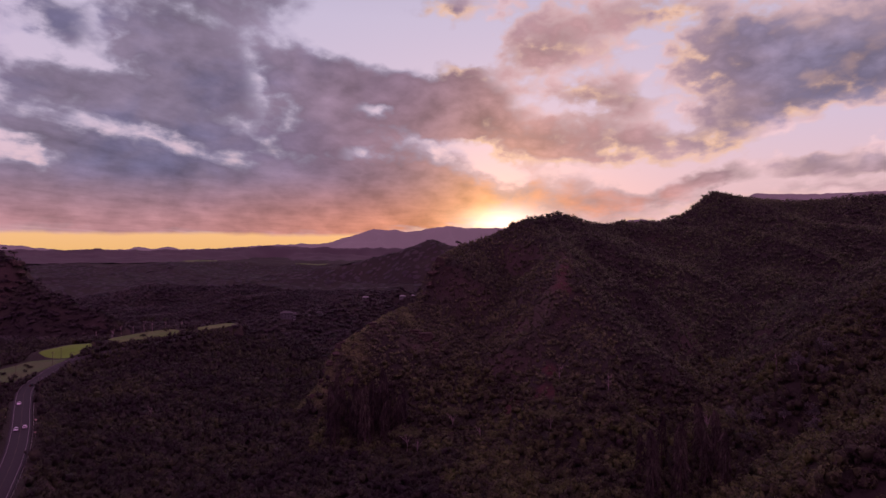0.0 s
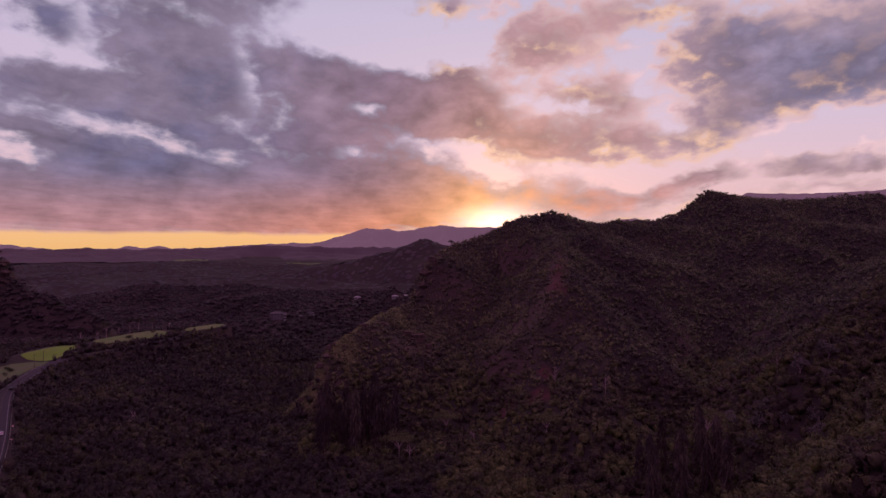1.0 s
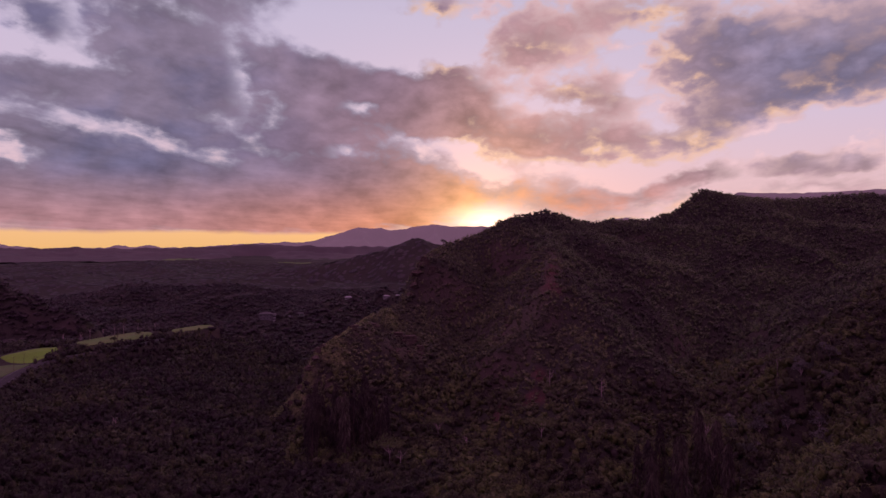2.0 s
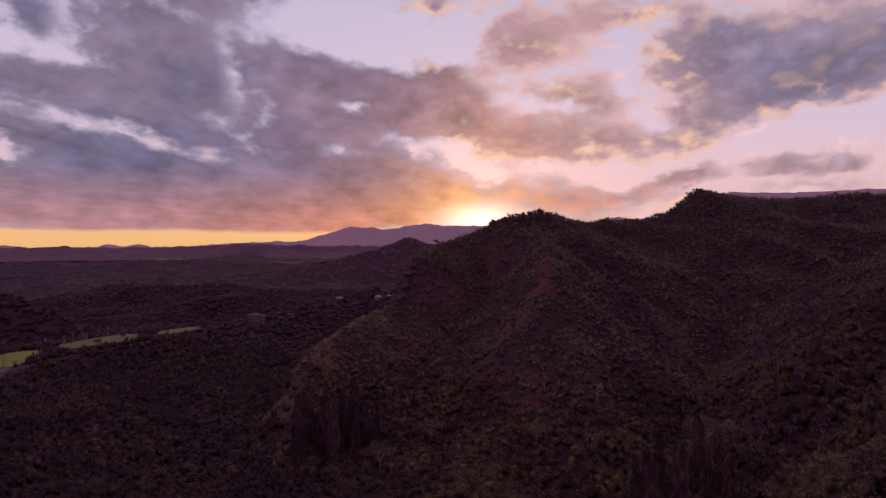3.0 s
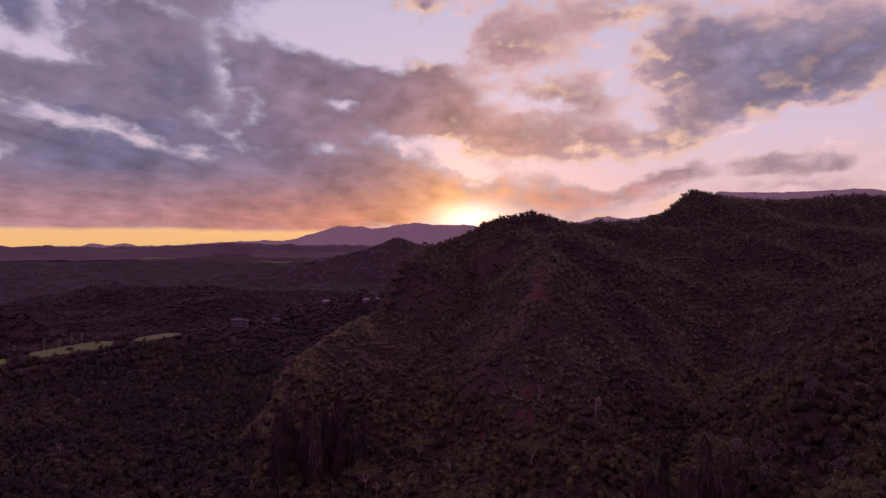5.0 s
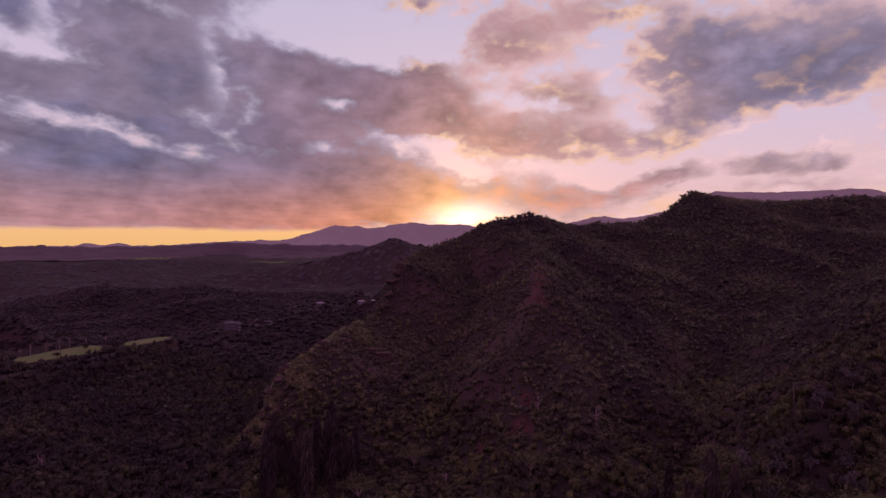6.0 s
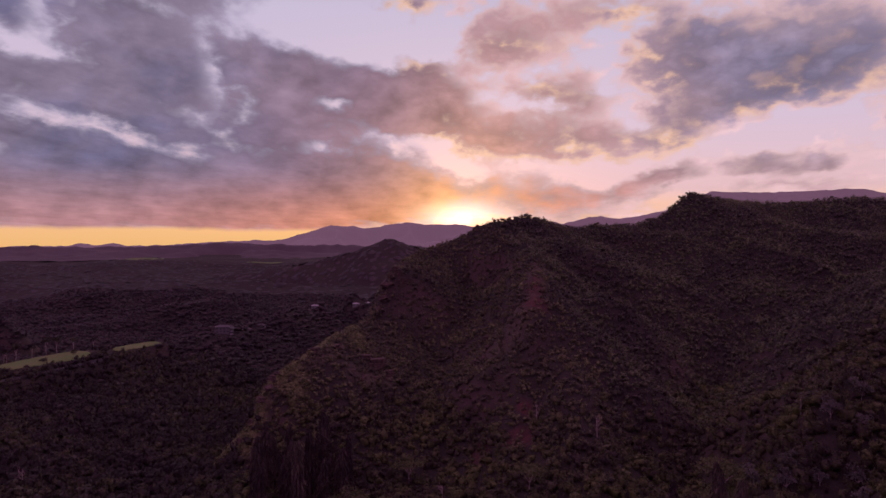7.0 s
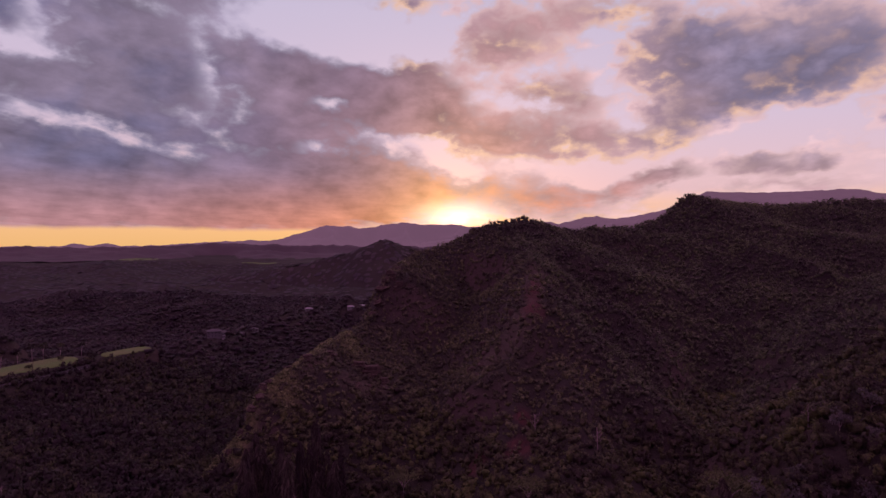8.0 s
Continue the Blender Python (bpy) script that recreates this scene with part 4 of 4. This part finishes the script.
def dead_tree(seed):
    r = random.Random(seed)
    root = holder("dead_tree", Matrix(), "leafless pale grey tree with bare forked branches", "tree", "dead trees")
    bm = bmesh.new()
    limb(bm, [(0, 0, -1, 0.26), (0.2, 0.1, 3.5, 0.2), (0.1, 0.3, 7, 0.13), (0.3, 0.2, 9.5, 0.04)], 7)
    part("trunk", bm, PALE_BARK, root)
    for k in range(7):
        a, h = r.uniform(0, 6.283), r.uniform(2.5, 7.5)
        out, up = r.uniform(1.6, 3.4), r.uniform(1.2, 3.0)
        end = Vector((out * math.cos(a), out * math.sin(a), h + up))
        bm = bmesh.new()
        limb(bm, [(0.15, 0.15, h, 0.12), (end.x * 0.55, end.y * 0.55, h + up * 0.4, 0.08), (*end, 0.025)], 5)
        for t in (0.6, 0.85):
            p = Vector((0.15, 0.15, h)).lerp(end, t)
            limb(bm, [(*p, 0.05), (p.x + r.uniform(-0.9, 0.9), p.y + r.uniform(-0.9, 0.9), p.z + r.uniform(0.8, 1.5), 0.015)], 4)
        part("branch", bm, PALE_BARK, root)
    return root


plant([dead_tree(k) for k in (1, 2)], [(-14, 346), (98, 374), (128, 300), (74, 402), (178, 338), (-172, 372), (22, 372)], 33, 0.8, 1.15)

# trees that stand out
albizias = [leafy_tree("spreading_tree", 60 + k, 15, 19, 0.38, 0.32, 620, 0.95, PALE_LEAVES, PALE_BARK, "wide flat-topped pale green tree with a bare forked grey trunk", "spreading trees", 7) for k in range(2)]
plant(albizias, [(-20, 352), (6, 392), (60, 352), (138, 330)], 8, 0.8, 1.05)
silvers = [leafy_tree("silver_leaved_tree", 70 + k, 8, 8, 0.22, 0.8, 420, 0.7, SILVER_LEAVES, PALE_BARK, "rounded tree with pale silvery grey foliage among dark forest", "silver trees", 7, 0.18) for k in range(2)]
plant(silvers, [(154, 310), (160, 318), (165, 306), (148, 322), (176, 300), (190, 316), (182, 324), (200, 330), (143, 296), (168, 286)], 9, 0.7, 1.1)
crest_trees = [leafy_tree("ridge_tree", 80 + k, 5.0, 5, 0.16, 1.0, 380, 0.6, SCRUB, BARK, "small dark wind-bent tree on the ridge crest against the sky", "ridge trees", 7, 0.15) for k in range(3)]
plant(crest_trees, [(123, 686), (119, 687), (128, 688), (20, 688), (318, 755), (313, 754), (309, 752), (244, 734), (236, 732), (206, 720), (171, 706), (96, 690), (150, 699),
                    (449, 760), (425, 766), (486, 755), (520, 750), (378, 765), (400, 768), (543, 745), (560, 741)], 10, 0.35, 0.75)
spires = [ironwood(90 + k, 8) for k in range(2)]
for k in spires:
    tagged(k, "small upright dark conifer on the summit of the ridge", "tree", "summit conifers")
    k.name = "summit_conifer"
plant(spires, [(324, 757), (329, 757), (333, 759), (337, 759), (341, 760), (321, 754), (346, 761), (351, 760), (315, 756)], 12, 0.35, 0.62)
skyline_trees = [leafy_tree("hilltop_tree", 120 + k, 8.5, 6.5, 0.24, 0.9, 380, 0.7, FOREST, BARK, "dark rounded tree standing alone on a rocky hilltop", "hilltop trees", 6, 0.3) for k in range(2)]
plant(skyline_trees, [(-548, 801), (16.5, 683), (-556, 802), (-541, 799)], 14, 0.7, 0.95)
tall_trees = [leafy_tree("roadside_tree", 100 + k, 14, 7, 0.22, 0.9, 260, 0.8, FOREST, PALE_BARK, "tall thin-trunked tree with a light crown beside the field", "field trees", 5) for k in range(2)]
plant(tall_trees, [(-293, 560), (-288, 566), (-296, 568), (-283, 578), (-277, 586), (-272, 592), (-262, 598), (-305, 556), (-250, 606), (-285, 590)], 13, 0.7, 1.1)


# ---------------------------------------------------------------- fields, road
def patch(name, spec, mat, label):
    cx, cy, rx, ry, turn = spec
    u = np.linspace(-1, 1, 25)
    uu, vv = np.meshgrid(u, u, indexing="ij")
    round_u, round_v = uu * np.sqrt(1 - 0.32 * vv ** 2), vv * np.sqrt(1 - 0.32 * uu ** 2)
    c, s = math.cos(radians(turn)), math.sin(radians(turn))
    x = cx + round_u * rx * c - round_v * ry * s
    y = cy + round_u * rx * s + round_v * ry * c
    x, y = x + 2.0 * rough(x, y, 11, 2), y + 2.0 * rough(y, x, 11, 2)
    edge = np.maximum(np.abs(uu), np.abs(vv))
    z = land(x, y) + np.where(edge > 0.99, -0.3, 0.35)
    return tagged(new(name, grid_mesh(name, x, y, z, mat)), label, "field", kind="structure")


patch("field_1", (-308, 526, 17, 24, -12), BRIGHT_GRASS, "small bright green mown field beside the road")
patch("field_2", FIELDS[1], PALE_GRASS, "pale olive grass bank on the terrace")
patch("field_3", FIELDS[2], PALE_GRASS, "strip of pale grass along the terrace edge")
patch("field_5", (-1180, 2950, 120, 150, 8), PALE_GRASS, "pale distant field on the plain")
patch("field_6", (-560, 2700, 70, 60, 5), PALE_GRASS, "small pale distant clearing in the woods")
patch("field_4", FIELDS[3], ROUGH_GRASS, "rough olive pasture beside the road")


def curve_line(points, step=3.0):
    """Even points along a smooth line through the given ones."""
    p = np.array(points, float)
    p = np.vstack([2 * p[0] - p[1], p, 2 * p[-1] - p[-2]])
    out = []
    for i in range(1, len(p) - 2):
        n = max(2, int(np.linalg.norm(p[i + 1] - p[i]) / step))
        for t in np.arange(n) / n:
            out.append(0.5 * (2 * p[i] + (p[i + 1] - p[i - 1]) * t + (2 * p[i - 1] - 5 * p[i] + 4 * p[i + 1] - p[i + 2]) * t ** 2
                              + (3 * p[i] - p[i - 1] - 3 * p[i + 1] + p[i + 2]) * t ** 3))
    return np.array(out)


way = curve_line(ROAD)
run = np.gradient(way, axis=0)
run /= np.linalg.norm(run, axis=1, keepdims=True)
across = np.stack([run[:, 1], -run[:, 0]], 1)       # to the right of the way ahead
road_z = road_level(way[:, 1]) + 0.35


def ribbon(name, offsets, lifts, mat, start=0, stop=None):
    """A strip along the road through side offsets and heights."""
    sl = slice(start, stop)
    off, up = np.array(offsets, float), np.array(lifts, float)
    x = way[sl, 0][:, None] + across[sl, 0][:, None] * off
    y = way[sl, 1][:, None] + across[sl, 1][:, None] * off
    z = road_z[sl][:, None] + up
    return new(name, grid_mesh(name, x, y, z, mat))


road = tagged(ribbon("road", (-5.0, -4.6, -2, 0, 2, 4.6, 5.0), (-0.5, 0, 0.04, 0.06, 0.04, 0, -0.5), ASPHALT), "grey two-lane asphalt road curving up the valley", "road", kind="structure")
for side in (-1, 1):
    line = tagged(ribbon("edge_line", (side * 3.62 - 0.1, side * 3.62 + 0.1), (0.045, 0.045), LINE_PAINT), kind="structure")
    line.parent = road
for k in range(0, len(way) - 4, 4):
    for off in (-0.12, 0.12):
        if k % 8 == 0 or off > 0:
            dash = tagged(ribbon("centre_line", (off - 0.05, off + 0.05), (0.075, 0.075), YELLOW_PAINT, k, k + 5 if off > 0 else k + 3), kind="structure")
            dash.parent = road


def along(y):
    """The road's place, heading in degrees and height where it is y ahead."""
    i = int(np.argmin(np.abs(way[:, 1] - y)))
    return way[i], math.degrees(math.atan2(-run[i, 0], run[i, 1])), road_z[i], across[i]


# guard rail on the valley side
rail = holder("guard_rail", Matrix(), "low galvanised guard rail along the outer bend of the road", "guard rail")
i0, i1 = [int(np.argmin(np.abs(way[:, 1] - y))) for y in (205, 400)]
strip = ribbon("beam", (5.35, 5.42, 5.38, 5.42, 5.35), (0.42, 0.5, 0.58, 0.66, 0.74), STEEL, i0, i1)
strip.parent = rail
for i in range(i0, i1, 2):
    bm = bmesh.new()
    p = way[i] + across[i] * 5.5
    box(bm, p[0], p[1], road_z[i] - 1.6, 0.14, 0.14, 2.3, 0.02)
    part("post", bm, STEEL, rail)


def car(place_y, lane, colour, label, ahead):
    p, heading, z, side = along(place_y)
    p = p + side * lane
    root = holder("car", pose(p[0], p[1], z + 0.05, 0, 0, heading + (0 if ahead else 180)), label, "car", "cars on the road")
    bm = bmesh.new()
    outline = ((-2.2, 0.35), (-2.2, 0.85), (-1.95, 0.98), (1.0, 0.98), (2.0, 0.80), (2.2, 0.62), (2.2, 0.35))
    rings = []
    for w in (-0.88, -0.92, 0.92, 0.88):
        inset = 0.06 if abs(w) < 0.9 else 0.0
        rings.append([bm.verts.new((w if abs(w) > 0.9 else math.copysign(0.90, w), y * (1 - inset * 0.3), h - inset * 0.3)) for y, h in outline])
    for lo, hi in zip(rings, rings[1:]):
        for k in range(len(outline)):
            bm.faces.new((lo[k], lo[(k + 1) % len(outline)], hi[(k + 1) % len(outline)], hi[k]))
    bm.faces.new(rings[0])
    bm.faces.new(rings[-1][::-1])
    bmesh.ops.recalc_face_normals(bm, faces=bm.faces)
    part("body", bm, colour, root)
    for name, h0, h1, mat, front, rear, wid in (("cabin", 0.98, 1.36, CAR_GLASS, 1.0, -1.85, 0.82), ("roof", 1.36, 1.44, colour, 0.25, -1.45, 0.66)):
        bm = bmesh.new()
        top = (0.30, -1.48, 0.66) if name == "cabin" else (0.15, -1.35, 0.60)
        lo = [bm.verts.new((sx * wid, y, h0)) for sx, y in ((-1, rear), (1, rear), (1, front), (-1, front))]
        hi = [bm.verts.new((sx * top[2], y, h1)) for sx, y in ((-1, top[1]), (1, top[1]), (1, top[0]), (-1, top[0]))]
        for k in range(4):
            bm.faces.new((lo[k], lo[(k + 1) % 4], hi[(k + 1) % 4], hi[k]))
        bm.faces.new(hi)
        bm.faces.new(lo[::-1])
        part(name, bm, mat, root)
    for sx in (-1, 1):
        for y in (-1.35, 1.35):
            bm = bmesh.new()
            bmesh.ops.create_cone(bm, cap_ends=True, segments=14, radius1=0.33, radius2=0.33, depth=0.22, matrix=Matrix.LocRotScale((sx * 0.84, y, 0.33), Euler((0, radians(90), 0)), None))
            tyre = part("wheel", bm, RUBBER, root)
            bm = bmesh.new()
            bmesh.ops.create_cone(bm, cap_ends=True, segments=12, radius1=0.2, radius2=0.17, depth=0.06, matrix=Matrix.LocRotScale((sx * 0.96, y, 0.33), Euler((0, radians(90 * sx), 0)), None))
            part("rim", bm, STEEL, tyre)
        for y, mat, name in ((2.17, LAMP_GLASS, "headlight"), (-2.19, TAIL_RED, "tail_light")):
            bm = bmesh.new()
            box(bm, sx * 0.66, y, 0.60, 0.34, 0.1, 0.16, 0.02)
            part(name, bm, mat, root)
    return root


car(364, -1.8, CAR_WHITE, "white car driving on the valley road", False)
car(314, -1.8, CAR_SILVER, "silver car driving on the valley road", False)
car(317, 1.8, CAR_WHITE, "white car heading up the valley road", True)
car(408, 1.8, CAR_BLACK, "black car heading up the valley road", True)


def pole(x, y, tall, arms, label):
    root = holder("utility_pole", pose(x, y, on_land(x, y), 0, 0, 35), label, "utility pole", "utility poles")
    bm = bmesh.new()
    limb(bm, [(0, 0, -1, 0.17), (0, 0, tall * 0.5, 0.14), (0, 0, tall, 0.10)], 8)
    part("shaft", bm, BARK, root)
    for k in range(arms):
        bm = bmesh.new()
        box(bm, 0, 0.14, tall - 0.5 - 0.9 * k, 2.2, 0.1, 0.14, 0.02)
        arm = part("crossarm", bm, BARK, root)
        for sx in (-0.95, 0.0, 0.95):
            bm = bmesh.new()
            bmesh.ops.create_cone(bm, cap_ends=True, segments=8, radius1=0.06, radius2=0.03, depth=0.2, matrix=Matrix.Translation((sx, 0.14, tall - 0.26 - 0.9 * k)))
            part("insulator", bm, STEEL, arm)


for x, y, tall in ((-246, 386, 11), (-289, 428, 10), (-290, 470, 10), (-300, 497, 9), (-262, 560, 10), (-214, 680, 12), (-237, 640, 10), (-190, 722, 9)):
    pole(x, y, tall, 2 if tall > 10 else 1, "weathered wooden utility pole with crossarms beside the road")


def marker(y, off):
    p, heading, z, side = along(y)
    p = p + side * off
    root = holder("road_sign", pose(p[0], p[1], z - 0.5, 0, 0, heading), "small pale road marker sign on a thin post", "road sign", "road markers")
    bm = bmesh.new()
    limb(bm, [(0, 0, -0.6, 0.04), (0, 0, 2.6, 0.035)], 6)
    part("post", bm, STEEL, root)
    bm = bmesh.new()
    bmesh.ops.create_cube(bm, size=1.0, matrix=Matrix.LocRotScale((0, -0.06, 2.5), Euler((0, radians(45), 0)), (0.75, 0.03, 0.75)))
    part("plate", bm, SIGN_FACE, root, "pale yellow diamond plate")


for y, off in ((300, 6.6), (322, 6.4), (368, 6.3), (334, -7.2)):
    marker(y, off)


# ---------------------------------------------------------------- houses on the terrace
def house(x, y, turn, wide, deep, storeys, mat, roof_mat, label, hip=0.25, sink=1.8):
    root = holder("house", pose(x, y, on_land(x, y) - sink, 0, 0, turn), label, "house", "terrace houses")
    tall = 2.8 * storeys
    bm = bmesh.new()
    box(bm, 0, 0, -4.5, wide, deep, tall + 4.5, 0.05)
    part("wall", bm, mat, root)
    bm = bmesh.new()
    w2, d2, rise = wide / 2 + 0.6, deep / 2 + 0.6, deep * hip
    lo = [bm.verts.new((sx * w2, sy * d2, tall)) for sx, sy in ((-1, -1), (1, -1), (1, 1), (-1, 1))]
    lip = [bm.verts.new((v.co.x, v.co.y, tall + 0.22)) for v in lo]
    top = [bm.verts.new((sx * max(w2 - d2 * 0.9, 0.6), 0, tall + 0.22 + rise)) for sx in (-1, 1)]
    bm.faces.new(lo[::-1])
    for k in range(4):
        bm.faces.new((lo[k], lo[(k + 1) % 4], lip[(k + 1) % 4], lip[k]))
    bm.faces.new((lip[0], lip[1], top[1], top[0]))
    bm.faces.new((lip[2], lip[3], top[0], top[1]))
    bm.faces.new((lip[1], lip[2], top[1]))
    bm.faces.new((lip[3], lip[0], top[0]))
    part("roof", bm, roof_mat, root)
    for s in range(storeys):
        n = max(2, int(wide / 3.2))
        for k in range(n):
            wx = -wide / 2 + wide * (k + 0.5) / n
            bm = bmesh.new()
            for dx, dz, sx, sz in ((-0.68, 0, 0.1, 1.3), (0.68, 0, 0.1, 1.3), (0, 0, 1.46, 0.1), (0, 1.2, 1.46, 0.1)):
                box(bm, wx + dx, -deep / 2 - 0.04, 0.85 + 2.8 * s + dz, sx, 0.1, sz)
            frame_ob = part("window", bm, WHITE_WALL, root)
            bm = bmesh.new()
            box(bm, wx, -deep / 2 - 0.012, 0.95 + 2.8 * s, 1.26, 0.03, 1.1)
            part("pane", bm, WINDOW_GLASS, frame_ob)
    bm = bmesh.new()
    box(bm, wide / 2 + 0.04, 0.4, 0.0, 0.08, 0.95, 2.05, 0.02)
    part("door", bm, BARK, root)
    return root


house(-176, 712, 14, 13, 8, 2, GREY_WALL, GREY_ROOF, "large two-storey grey house with a shallow roof on the terrace edge", sink=-0.6)
house(-167.5, 714, 14, 3, 8.5, 2, WHITE_WALL, GREY_ROOF, "bright white end wing of the grey terrace house", sink=-0.6)
house(-158, 742, 20, 8, 6, 1, CREAM_WALL, GREY_ROOF, "small cream bungalow among trees on the terrace")
house(-150, 765, 22, 9, 6, 1, WHITE_WALL, GREY_ROOF, "low white bungalow among trees on the terrace")
house(-117, 866, 10, 10, 7, 1, GREY_WALL, GREY_ROOF, "grey-roofed bungalow on the wooded rise")
house(-106, 868, 5, 9, 6, 1, WHITE_WALL, WHITE_ROOF, "white bungalow with a pale metal roof on the wooded rise")
house(-58, 905, 5, 9, 6, 1, WHITE_WALL, WHITE_ROOF, "long white house with a pale metal roof on the rise")
house(-44, 915, 0, 7, 6, 1, CREAM_WALL, WHITE_ROOF, "small pale house with a metal roof on the rise")

# dry grass on the spur and the near rib
blades = []
for x, y, rx, ry, turn in DRY_GRASS:
    n = int(rx * ry * 2.4)
    u, v = rng.normal(0, 0.55, n) * rx, rng.normal(0, 0.55, n) * ry
    c, s = math.cos(radians(turn)), math.sin(radians(turn))
    blades.append(np.stack([x + u * c - v * s, y + u * s + v * c], 1))
# pale tussocks along the crest also stand in for its lit rim
for a, b in zip(SPUR[7:], SPUR[8:]):
    n = int(9 * math.hypot(b[0] - a[0], b[1] - a[1]))
    t = rng.random(n)
    blades.append(np.stack([a[0] + (b[0] - a[0]) * t + rng.normal(0, 1.9, n), a[1] + (b[1] - a[1]) * t + rng.normal(0, 1.9, n)], 1))
blades = np.concatenate(blades)
height_of = rng.uniform(0.5, 1.25, len(blades))
scatter("dry_grass", blades, height_of * 0.9, height_of, crown_shapes(9, 6, 5, 6, 0.42, 1), STRAW, "straw-coloured dry grass tussocks on the spur crest", "grass", 17)
